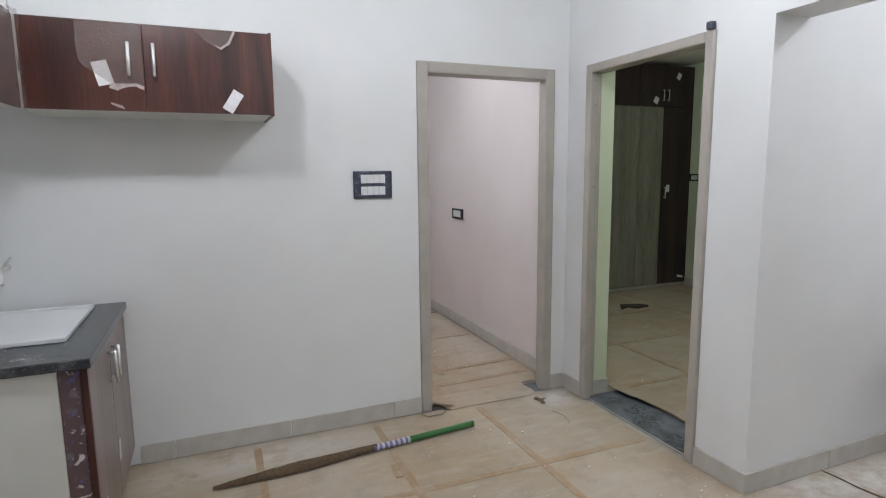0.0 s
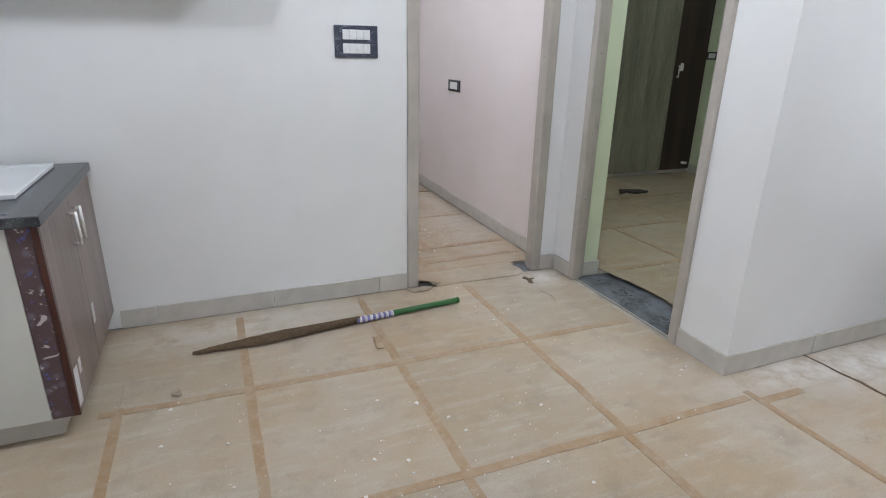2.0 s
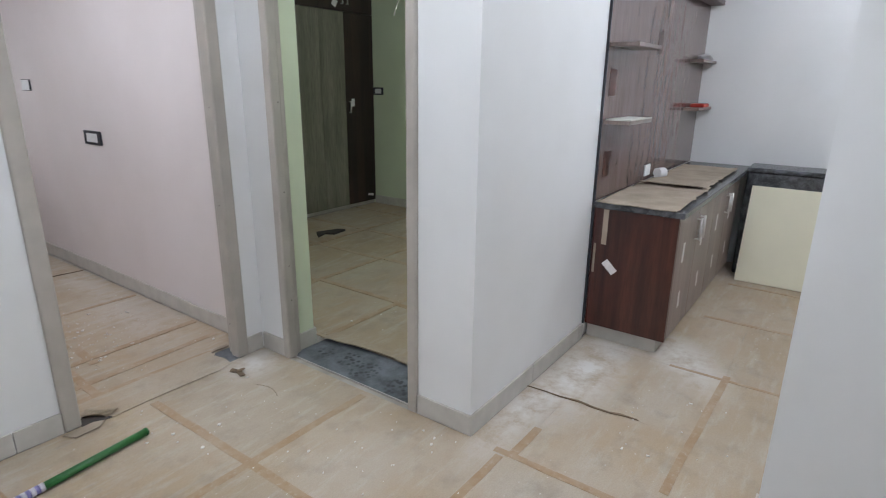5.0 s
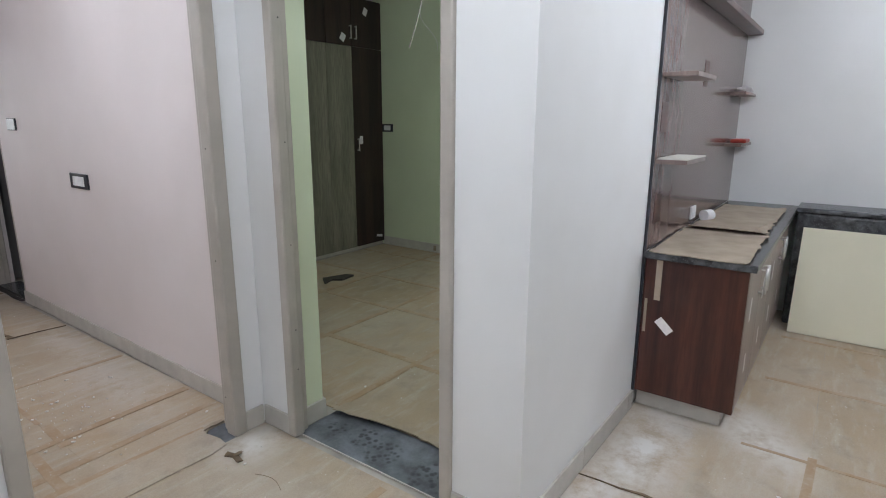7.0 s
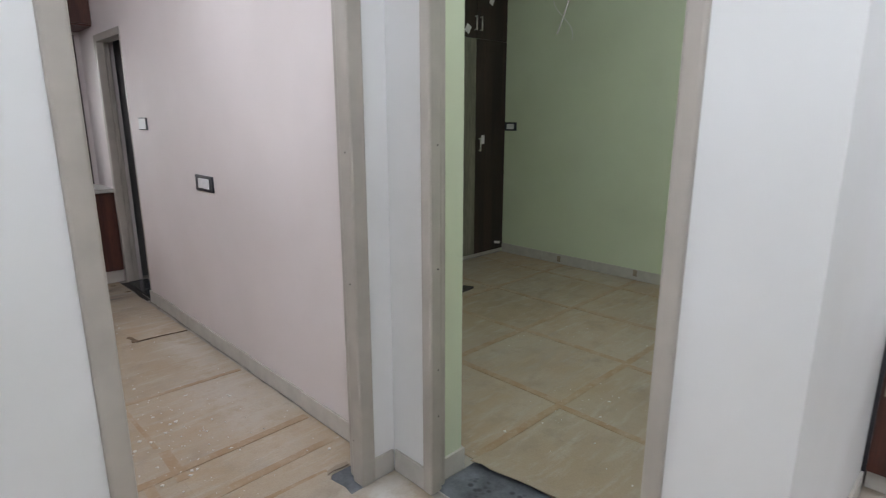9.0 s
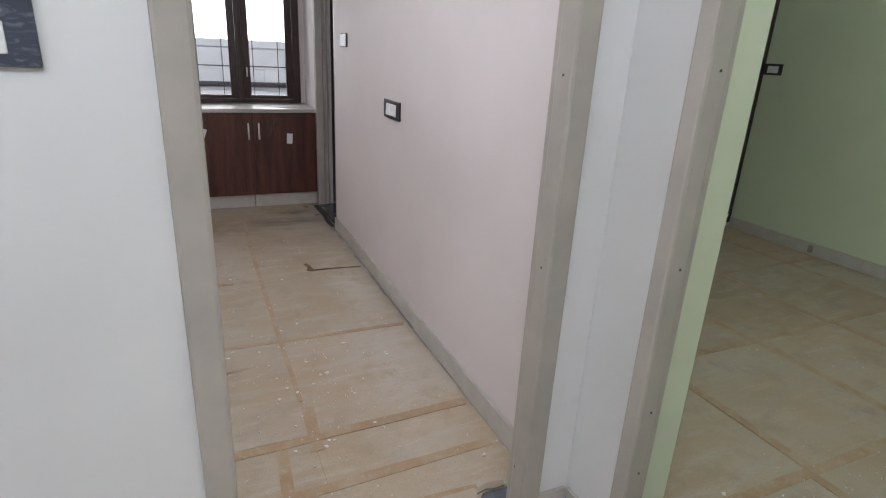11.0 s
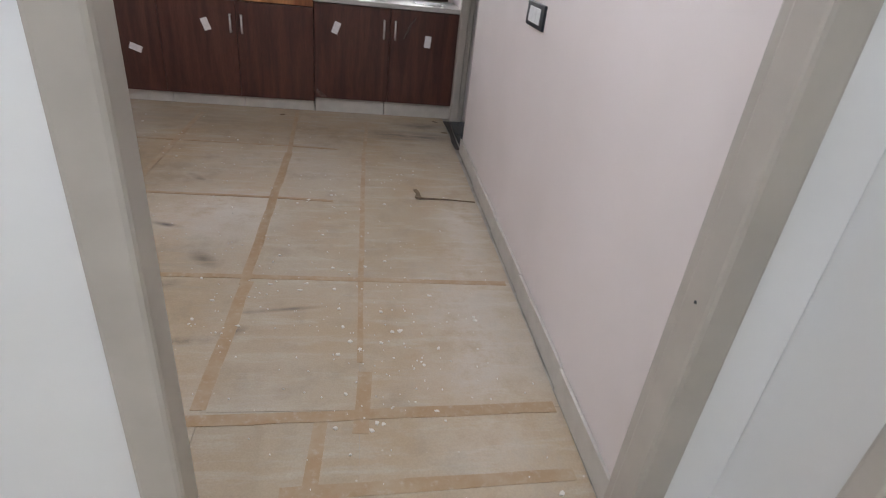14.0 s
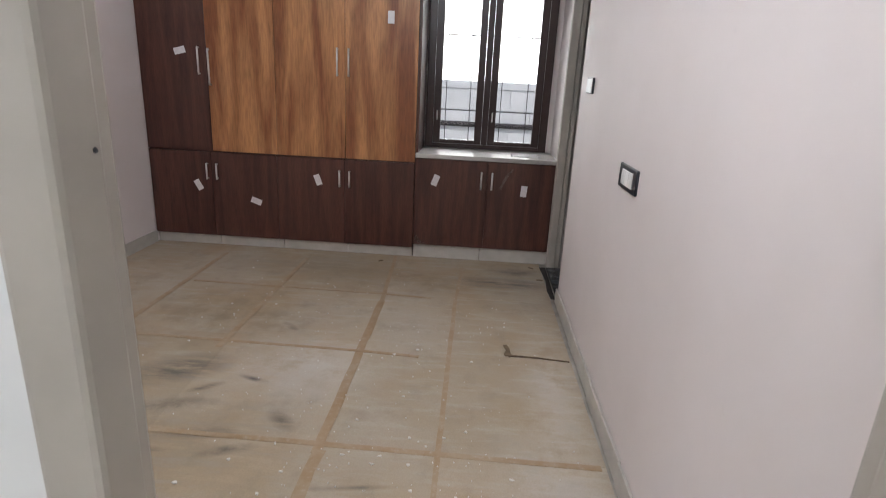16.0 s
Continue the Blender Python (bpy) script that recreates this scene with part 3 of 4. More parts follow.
switch_plate("switch_board", pose(0.908, 3.084, 1.453), 0.232, 0.160, 2, "dark blue-grey switch board with two rows of white switches", NAVY, 4)
switch_plate("switch_plate", pose(2.270, 4.90, 1.112, 0, 0, -90), 0.26, 0.10, 1, "black switch plate with white switches on the pink wall", BLACK, 3)
switch_plate("wall_socket", pose(2.280, 5.975, 1.466, 0, 0, -90), 0.17, 0.09, 1, "small white wall socket on a dark backing beside the bathroom door", BLACK, 1, 0.86)
switch_plate("switch_plate", pose(5.794, 5.315, 1.413, 0, 0, -90), 0.16, 0.09, 1, "black switch plate with a white switch on the green wall", BLACK, 1)

# ---- display unit in the living room ----
unit = thing("display_unit", (4.5, 1.35, 0), "long mahogany low cabinet with film-covered doors", "cabinet")
part("body", boxes((3.572, 5.5, 1.143, 1.599, 0.1, 0.835)), CARCASS, unit)
ep = part("end_panel", boxes((3.549, 3.571, 1.122, 1.599, 0.1, 0.835), bevel=0.002), MAHOGANY, unit, "mahogany end panel with tape marks")
sticker(ep, 3.549, 1.48, 0.488, 0.045, 0.09, -46, "-x")
part("tape_strip", boxes((3.5465, 3.5485, 1.512, 1.542, 0.62, 0.83)), CARD, ep, "strip of brown tape")
part("tape_strip", boxes((3.5465, 3.5485, 1.572, 1.586, 0.44, 0.62)), CARD, ep, "strip of brown tape")
part("kick_board", boxes((3.60, 5.5, 1.178, 1.599, 0.0, 0.099)), TILE, unit, "pale tile kick board")
for i in range(4):
    x0 = 3.574 + i * 0.47
    d = part("door", boxes((x0, x0 + 0.466, 1.121, 1.142, 0.105, 0.832), bevel=0.002), DUSTY, unit, "brown door under clear film")
    hx = x0 + (0.42 if i % 2 == 0 else 0.045)
    handle(d, hx, 1.121, 0.62, 0.76, "-y")
    sticker(d, x0 + 0.16, 1.121, 0.60, 0.04, 0.12, 5, "-y")
    sticker(d, x0 + 0.2, 1.121, 0.30, 0.04, 0.10, -6, "-y")
single("low_cabinet_slab", boxes((3.53, 5.845, 1.093, 1.599, 0.836, 0.87), bevel=0.004), GRANITE, (4.5, 1.33, 0.836), "black granite top of the low cabinet, dusty", "worktop")
panel = thing("display_back_panel", (4.7, 1.6, 0.87), "tall glossy brown panel with small shelves, film on it", "wall panel")
part("panel", boxes((3.545, 5.845, 1.600, 1.613, 0.872, 2.838)), PANEL, panel)
part("edge", boxes((3.535, 3.544, 1.598, 1.613, 0.1, 2.838)), BLACK, panel, "dark panel edge")
part("canopy", boxes((3.545, 5.845, 1.495, 1.599, 2.165, 2.20), bevel=0.002), MAHOGANY, panel, "projecting mahogany top shelf")
for x0, x1, y0, z in ((3.56, 3.97, 1.45, 1.332), (3.56, 3.97, 1.44, 1.745), (5.35, 5.845, 1.485, 1.352), (5.35, 5.845, 1.495, 1.725)):
    part("shelf", boxes((x0, x1, y0, 1.599, z - 0.022, z), bevel=0.002), DUSTY, panel, "small mahogany shelf")
for x0, z in ((3.60, 1.46), (4.45, 1.72), (3.62, 1.0)):
    part("tape_mark", boxes((x0, x0 + 0.11, 1.5975, 1.5995, z, z + 0.15)), MAHOGANY, panel, "bare patch in the film")
single("shelf_board", boxes((3.565, 3.955, 1.445, 1.59, 1.333, 1.339)), CARCASS, (3.77, 1.5, 1.333), "pale board lying on the shelf", "board")
single("red_packet", boxes((5.48, 5.68, 1.475, 1.585, 1.353, 1.382), bevel=0.01), RED, (5.58, 1.53, 1.353), "red plastic packet on the shelf", "packet")
bag = bmesh.new()
bmesh.ops.create_icosphere(bag, subdivisions=3, radius=0.055)
for v in bag.verts:
    v.co += v.co.normalized() * 0.03 * noise.noise(v.co * 22)
    v.co.z = max(v.co.z * 0.5, -0.02)
bmesh.ops.translate(bag, verts=bag.verts, vec=(5.62, 1.54, 1.746))
single("crumpled_bag", bag, STICKER, (5.62, 1.54, 1.726), "crumpled white bag on the upper shelf", "bag")
switch_plate("wall_socket", pose(4.5, 1.599, 0.945), 0.12, 0.08, 1, "white socket on the brown panel", IVORY, 1)
roll = bmesh.new()
tube(roll, (4.57, 1.54, 0.92), (4.63, 1.51, 0.92), 0.036, sides=20)
single("tape_roll", roll, STICKER, (4.6, 1.53, 0.88), "white roll of tape on the cardboard", "tape roll", smooth=False)


def ragged(x0, x1, y0, y1, amount, step, seed):
    """A rectangle's outline with torn edges."""
    rng = random.Random(seed)
    pts = []
    for (ax, ay), (bx, by) in (((x0, y0), (x1, y0)), ((x1, y0), (x1, y1)), ((x1, y1), (x0, y1)), ((x0, y1), (x0, y0))):
        k = max(1, int(math.hypot(bx - ax, by - ay) / step))
        for i in range(k):
            t = i / k
            pts.append((ax + (bx - ax) * t + rng.uniform(-amount, amount), ay + (by - ay) * t + rng.uniform(-amount, amount)))
    return pts


for i, (x0, x1, y0, y1) in enumerate(((3.505, 4.42, 1.135, 1.585), (4.28, 5.5, 1.155, 1.57))):
    bm = slab(bmesh.new(), ragged(x0, x1, y0, y1, 0.012, 0.06, i), 0.871 + i * 0.006, 0.876 + i * 0.006)
    for v in bm.verts:
        # the free edges curl up a little
        if v.co.x < x0 + 0.05:
            v.co.z += (0.004, 0.018)[i] + 0.008 * noise.noise(v.co * 9)
        elif v.co.y < y0 + 0.03:
            v.co.z += 0.008 + 0.008 * noise.noise(v.co * 7)
    single("cardboard_sheet", bm, CARD, ((x0 + x1) / 2, (y0 + y1) / 2, 0.871), "torn brown cardboard laid over the granite top", "cardboard", "cardboard sheets")
counter = thing("granite_counter", (5.7, 0.5, 0), "low counter clad in black granite along the wall", "counter")
part("body", boxes((5.52, 5.845, -0.6, 1.085, 0, 0.865), bevel=0.02), GRANITE, counter)
part("top", boxes((5.50, 5.845, -0.6, 1.09, 0.866, 0.90), bevel=0.01), GRANITE, counter)
lean = boxes((-0.009, 0.009, -0.02, 0.90, 0, 0.775), bevel=0.002)
bmesh.ops.transform(lean, matrix=pose(5.335, 0.13, 0.003, 0, 13, 0), verts=lean.verts)
single("leaning_board", lean, CREAM, (5.30, 0.6, 0), "cream board leaning against the black counter", "board")

# ---- green room ----
robe = thing("wardrobe", (4.75, 5.5, 0), "built-in wardrobe with olive doors and dark brown frame", "wardrobe")
part("body", boxes((3.9, 5.793, 5.422, 5.968, 0.05, 2.8)), ESPRESSO, robe)
part("plinth", boxes((3.9, 5.793, 5.43, 5.968, 0, 0.049)), TILE, robe)
for x0, x1, z0, z1, mt, hx, hz in ((3.9, 4.935, 0.045, 2.285, OLIVE, None, 0), (4.939, 5.312, 0.045, 2.285, OLIVE, None, 0), (5.316, 5.792, 0.045, 2.285, ESPRESSO, None, 0),
                                   (3.9, 4.935, 2.289, 2.795, ESPRESSO, None, 0), (4.939, 5.312, 2.289, 2.795, ESPRESSO, 5.285, 2.36), (5.316, 5.792, 2.289, 2.795, ESPRESSO, 5.365, 2.36)):
    d = part("door", boxes((x0, x1, 5.40, 5.421, z0, z1), bevel=0.002), mt, robe, "olive laminate door" if mt is OLIVE else "")
    if hx:
        handle(d, hx, 5.40, hz, hz + 0.14, "-y")
    if x0 > 5.3 and z0 < 1:
        sticker(d, 5.428, 5.40, 1.28, 0.05, 0.09, 0, "-y")
        handle(d, 5.365, 5.40, 1.16, 1.30, "-y")
        sticker(d, 5.70, 5.40, 0.12, 0.10, 0.03, 10, "-y")
    elif x0 > 5.3:
        sticker(d, 5.537, 5.40, 2.668, 0.06, 0.08, 25, "-y")
    elif x0 > 4.93 and z0 > 1:
        sticker(d, 5.184, 5.40, 2.368, 0.07, 0.08, 30, "-y")
offcut = slab(bmesh.new(), [(4.22, 4.80), (4.45, 4.72), (4.48, 4.64), (4.30, 4.62), (4.25, 4.70), (4.12, 4.66)], 0.001, 0.02)
single("debris", offcut, DIRT_AND_SHADE, (4.3, 4.7, 0), "dark offcut lying on the floor sheets", "debris")
wire = bmesh.new()
last = None
for i in range(13):
    p = Vector((5.785, 4.7 + 0.12 * math.sin(i * 0.42), CEIL - 0.02 - i * 0.048))
    if last:
        tube(wire, last, p, 0.003, sides=5)
    last = p
single("loose_cable", wire, STICKER, (5.785, 4.7, 2.3), "thin loose cable hanging on the green wall", "cable")

# ---- pink room ----
closet = thing("wardrobe", (0.08, 7.35, 0), "built-in wardrobe with amber oak doors above dark brown doors", "wardrobe")
part("body", boxes((-1.045, 1.165, 7.125, 7.598, 0.083, 2.835)), WENGE, closet)
for i in range(4):
    x0 = -1.045 + i * 0.5525
    part("plinth_tile", boxes((x0 + 0.004, x0 + 0.5485, 7.13, 7.17, 0, 0.082), bevel=0.001), TILE, closet)


AMBER_LOW = 0.803


def closet_door(x0, x1, z0, z1, mt, hx=None, hz=0.0, length=0.2, marks=()):
    d = part("door", boxes((x0 + 0.002, x1 - 0.002, 7.1, 7.124, z0 + 0.002, z1 - 0.002), bevel=0.002), mt, closet, "amber oak laminate door" if mt is AMBER else "dark brown laminate door")
    if hx is not None:
        handle(d, hx, 7.1, hz, hz + length, "-y")
    for x, z, tilt in marks:
        sticker(d, x, 7.1, z, 0.05, 0.09, tilt, "-y")


closet_door(-1.045, -0.5, AMBER_LOW, 2.26, WENGE, -0.557, 1.40, 0.21, [(-0.71, 1.575, 75)])
closet_door(-0.5, 0.042, AMBER_LOW, 2.26, AMBER, -0.475, 1.32, 0.28)
closet_door(0.042, 0.597, AMBER_LOW, 2.26, AMBER, 0.540, 1.44, 0.21)
closet_door(0.597, 1.165, AMBER_LOW, 2.26, AMBER, 0.630, 1.44, 0.21, [(0.95, 1.885, 0)])
closet_door(-1.045, -0.52, 0.085, AMBER_LOW - 0.005, WENGE, -0.552, 0.572, 0.135, [(-0.64, 0.517, -30)])
closet_door(-0.52, 0.03, 0.085, AMBER_LOW - 0.005, WENGE, -0.470, 0.572, 0.135, [(-0.155, 0.406, -70)])
closet_door(0.03, 0.592, 0.085, AMBER_LOW - 0.005, WENGE, 0.553, 0.572, 0.135, [(0.369, 0.617, -20)])
closet_door(0.592, 1.165, 0.085, AMBER_LOW - 0.005, WENGE, 0.635, 0.572, 0.135)
for x0, x1 in ((-1.045, -0.13), (-0.13, 0.54), (0.54, 1.165)):
    closet_door(x0, x1, 2.265, 2.835, WENGE)
loft = thing("loft_cabinet", (1.73, 7.35, 2.22), "dark brown loft cabinet above the window", "cabinet")
part("body", boxes((1.167, 2.303, 7.125, 7.598, 2.27, 2.835)), WENGE, loft)
for x0, x1 in ((1.17, 1.738), (1.742, 2.301)):
    part("door", boxes((x0, x1, 7.1, 7.124, 2.285, 2.835), bevel=0.002), WENGE, loft)
seat = thing("window_seat_cabinet", (1.73, 7.35, 0), "low dark brown cabinet under the window", "cabinet")
part("body", boxes((1.168, 2.303, 7.125, 7.598, 0.115, 0.845)), WENGE, seat)
for i in range(2):
    part("plinth_tile", boxes((1.172 + i * 0.565, 1.73 + i * 0.565, 7.13, 7.17, 0, 0.114), bevel=0.001), TILE, seat)
for x0, x1, hx, mx, mz, lean_by in ((1.17, 1.754, 1.708, 1.337, 0.669, 20), (1.758, 2.303, 1.795, 2.058, 0.619, 4)):
    d = part("door", boxes((x0, x1, 7.1, 7.124, 0.118, 0.84), bevel=0.002), WENGE, seat)
    handle(d, hx, 7.1, 0.618, 0.76, "-y")
    sticker(d, mx, 7.1, mz, 0.05, 0.09, lean_by, "-y")
for pts in ([(1.855, 0.63), (1.87, 0.62), (1.93, 0.74), (1.965, 0.79), (1.95, 0.80), (1.91, 0.75)], [(1.18, 0.20), (1.20, 0.19), (1.25, 0.14), (1.30, 0.122), (1.22, 0.128), (1.18, 0.16)]):
    strip_bm = slab(bmesh.new(), pts, -0.003, 0.0)
    bmesh.ops.transform(strip_bm, matrix=Matrix(((1, 0, 0, 0), (0, 0, 1, 7.0995), (0, 1, 0, 0), (0, 0, 0, 1))), verts=strip_bm.verts)
    part("film_edge", strip_bm, FILM, seat, "torn strip of clear film")
part("top_slab", boxes((1.168, 2.303, 7.085, 7.598, 0.846, 0.88), bevel=0.005), MARBLE, seat, "pale dusty stone slab")
single("window_side_panel", boxes((1.167, 1.186, 7.13, 7.598, 0.881, 2.268)), WENGE, (1.18, 7.35, 0.881), "grey-brown side panel beside the window", "panel")
paperbit = slab(bmesh.new(), ragged(1.95, 2.17, 7.20, 7.40, 0.02, 0.01, 5), 0.881, 0.884)
single("paper_scrap", paperbit, STICKER, (2.06, 7.3, 0.881), "white paper scrap on the window slab", "paper")

window = thing("window_1", (1.75, 7.62, 0.905), "dark brown two-leaf casement window with iron grille", "window", "", "structure")
wf = boxes((1.20, 1.265, 7.56, 7.64, 0.885, 2.24), (2.19, 2.255, 7.56, 7.64, 0.885, 2.24), (1.265, 2.19, 7.56, 7.64, 0.885, 0.92), (1.265, 2.19, 7.56, 7.64, 2.18, 2.24), bevel=0.003)
part("window_frame", wf, DARKBROWN, window)
part("mullion", boxes((1.69, 1.742, 7.555, 7.64, 0.921, 2.179), bevel=0.003), DARKBROWN, window)
for x0, x1 in ((1.267, 1.688), (1.744, 2.188)):
    leaf = boxes((x0, x0 + 0.06, 7.57, 7.61, 0.922, 2.178), (x1 - 0.06, x1, 7.57, 7.61, 0.922, 2.178), (x0 + 0.06, x1 - 0.06, 7.57, 7.61, 0.922, 0.955), (x0 + 0.06, x1 - 0.06, 7.57, 7.61, 2.12, 2.178), bevel=0.003)
    sash = part("sash", leaf, DARKBROWN, window, "dark brown window sash")
    pane = part("pane", boxes((x0 + 0.06, x1 - 0.06, 7.588, 7.592, 0.955, 2.12)), GLASS, sash, "clear glass pane")
    pane.visible_shadow = False
    part("latch", tube(bmesh.new(), (x0 + 0.03, 7.565, 1.12), (x0 + 0.03, 7.565, 1.20), 0.006, sides=8), STEEL, sash, "steel window latch")
    for k in range(2):
        xb = x0 + 0.06 + (x1 - x0 - 0.12) * (0.12 + 0.7 * k)
        part("grille_bar", tube(bmesh.new(), (xb, 7.67, 0.885), (xb, 7.67, 2.24), 0.004, sides=6), IRON, window)
for z in (1.20, 1.82):
    part("grille_bar", boxes((1.2, 2.255, 7.664, 7.676, z, z + 0.010)), IRON, window)

# blockwork yard wall and bright hazy sky beyond the window
yard = thing("yard_wall", (1.7, 14.0, -0.3), "pale blockwork yard wall outside the window", "wall", "", "structure")
block = mesh_of("block", boxes((-0.398, 0.398, -0.1, 0.1, -0.198, 0.198), bevel=0.006), OUTSIDE)
for r in range(4):
    for c in range(-7, 10):
        ob = new("block", block)
        ob.parent = yard
        ob.location = (c * 0.8 + (0.4 if r % 2 else 0) - 1.0, 0.012 * math.sin(c * 3.1 + r), 0.2 + r * 0.4)
part("coping", boxes((-6.0, 9.2, 13.87, 14.13, 1.3, 1.44), bevel=0.01), OUTSIDE, yard, "flat coping")
part("pipe", tube(bmesh.new(), (-6, 13.86, 0.62), (9.2, 13.86, 0.62), 0.05), IRON, yard, "dark pipe along the wall")
tagged(new("backdrop", mesh_of("backdrop", boxes((-90, 90, 80, 80.2, -3, 70)), HAZE)), "bright hazy white sky", "sky", "", "structure")

# ---- broom ----
broom = thing("broom", (0.7, 2.71, 0), "grass broom with a green plastic handle lying on the floor", "broom")
part("handle", tube(tube(bmesh.new(), (1.40, 2.765, 0.021), (0.985, 2.725, 0.021), 0.0165, sides=14), (1.402, 2.765, 0.021), (1.392, 2.764, 0.021), 0.018, sides=14), BROOM_GREEN, broom, "green plastic handle", True)
for i in range(14):
    x = 0.985 - i * 0.0155
    part("cord_ring", tube(bmesh.new(), (x, 2.7265 - i * 0.0014, 0.02), (x - 0.0145, 2.7253 - i * 0.0014, 0.02), 0.0175, sides=12), VIOLET if i % 2 else PALE, broom, "", True)
rng = random.Random(4)
straw = bmesh.new()
for i in range(420):
    a = rng.uniform(0, 2 * math.pi)
    r = math.sqrt(rng.random())
    end = rng.choice((rng.uniform(0.6, 0.85), rng.uniform(0.35, 0.6)))
    cy, cz = r * math.cos(a), 0.5 + 0.5 * r * math.sin(a)
    spread = rng.uniform(0.6, 1.0)
    prev = None
    for k in range(6):
        t = k / 5 * end / 0.8
        x = 0.79 - 0.8 * t
        wide = 0.014 + 0.036 * math.sin(min(t, 1.0) * 2.4) * spread
        y = 2.709 - 0.055 * t + cy * wide * (1.0 - 0.55 * max(0, t - 0.6) / 0.4)
        z = 0.006 + (0.032 - 0.016 * t) * cz + 0.004 * math.sin(i + k)
        w = 0.0016 * (1.1 - 0.5 * t)
        now = (straw.verts.new((x, y - w, max(z, 0.004))), straw.verts.new((x, y + w, max(z, 0.004) + 0.0012)))
        if prev:
            straw.faces.new((prev[0], prev[1], now[1], now[0]))
        prev = now
part("bristles", straw, STRAW, broom, "dry brown grass bristles")

# ---- skirting tiles ----


def skirting(name, along, at, a0, a1, joints, out, label, height=0.1, thick=0.012):
    """Row of skirting tiles on a wall face; out: +1 or -1, the side on which they stand."""
    p0 = (a0, at, 0) if along == "x" else (at, a0, 0)
    s = thing(name, p0, label, "baseboard", "", "structure")
    cuts = [a0] + [j for j in joints if a0 + 0.03 < j < a1 - 0.03] + [a1]
    lo, hi = (at, at + out * thick) if out > 0 else (at + out * thick, at)
    for u, v in zip(cuts, cuts[1:]):
        rng_d = 0.0008 * math.sin(u * 37)
        if along == "x":
            part("skirting_tile", boxes((u + 0.002, v - 0.002, lo, hi + rng_d * (out > 0), 0, height), bevel=0.0015), TILE, s)
        else:
            part("skirting_tile", boxes((lo, hi + rng_d * (out > 0), u + 0.002, v - 0.002, 0, height), bevel=0.0015), TILE, s)


WHERE = "pale grey-beige tile baseboard, dusty joints"
skirting("baseboard_kitchen", "x", 3.084, -0.40, 1.19, [-0.23, 0.378, 1.007], -1, WHERE)
skirting("baseboard_corner", "x", 3.084, 2.15, 2.257, [], -1, WHERE)
skirting("baseboard_corner_side", "y", 2.269, 2.88, 3.072, [], -1, WHERE)
skirting("baseboard_pillar", "y", 2.269, 1.601, 1.91, [], -1, WHERE)
skirting("baseboard_tv", "x", 1.613, 2.257, 3.534, [2.86, 3.47], -1, WHERE)
skirting("baseboard_hall_southeast", "y", 2.269, -1.7, 0.488, [-1.2, -0.6, 0.0], -1, WHERE)
skirting("baseboard_jamb", "x", 0.489, 2.269, 2.481, [], 1, WHERE)
for u, v in ((3.186, 3.83), (3.83, 4.44), (4.44, 5.05), (5.05, 5.66), (5.66, 6.298)):
    skirting("baseboard_pink_east", "y", PINK_NEAR - 0.001 + (PINK_FAR - PINK_NEAR) * (u - 3.15) / 3.15, u, v, [], -1, WHERE)
skirting("baseboard_pink_west", "y", -1.049, 3.186, 7.1, [3.9 + 0.62 * k for k in range(5)], 1, WHERE)
skirting("baseboard_green_east", "y", 5.794, 1.75, 5.40, [2.35 + 0.62 * k for k in range(5)], -1, WHERE)
skirting("baseboard_green_jamb", "x", 2.879, 2.351, 2.492, [], -1, WHERE)
skirting("baseboard_green_west", "y", 2.481, 2.88, 5.40, [3.5, 4.1, 4.7], 1, WHERE)

# bare wire for a ceiling fan, and a small box high on the green wall
wire = bmesh.new()
hang = [Vector(p) for p in ((4.10, 3.44, 2.84), (4.105, 3.445, 2.62), (4.095, 3.46, 2.42), (4.08, 3.485, 2.28), (4.06, 3.52, 2.14), (4.045, 3.555, 2.03))]
for p, q in zip(hang, hang[1:]):
    tube(wire, p, q, 0.0045, sides=6)
single("hanging_wire", wire, GROUT, (4.10, 3.44, 2.84), "loose grey wire hanging from the green room's ceiling", "wire")
single("wall_box", boxes((5.745, 5.794, 4.385, 4.47, 2.665, 2.77), bevel=0.006), BLACK, (5.77, 4.43, 2.665), "small black box high on the green wall", "wall box")

# ---- floor covering ----
single("threshold_green", boxes((2.297, 2.60, 1.94, 2.865, -0.02, -0.001), bevel=0.002), THRESH, (2.43, 2.4, -0.02), "dark grey granite threshold with dusty footprints", "threshold", "", "structure")
single("threshold_pink", boxes((1.2, 2.14, 3.06, 3.24, -0.02, -0.004), bevel=0.002), THRESH, (1.67, 3.15, -0.02), "dark grey granite threshold under the sheets", "threshold", "", "structure")

SHEETS = [0]


def lay_sheets(xs, ys, gap=0.0004):
    """Protection sheets between grid lines, each a piece of its own, edges slightly ragged."""
    for x0, x1 in zip(xs, xs[1:]):
        for y0, y1 in zip(ys, ys[1:]):
            SHEETS[0] += 1
            lift = 0.0006 * (SHEETS[0] % 3)
            bm = slab(bmesh.new(), ragged(x0 + gap, x1 - gap, y0 + gap, y1 - gap, 0.0012, 0.11, SHEETS[0]), -0.008, -0.002 + lift)
            part("floor_sheet", bm, PAPER, floor)


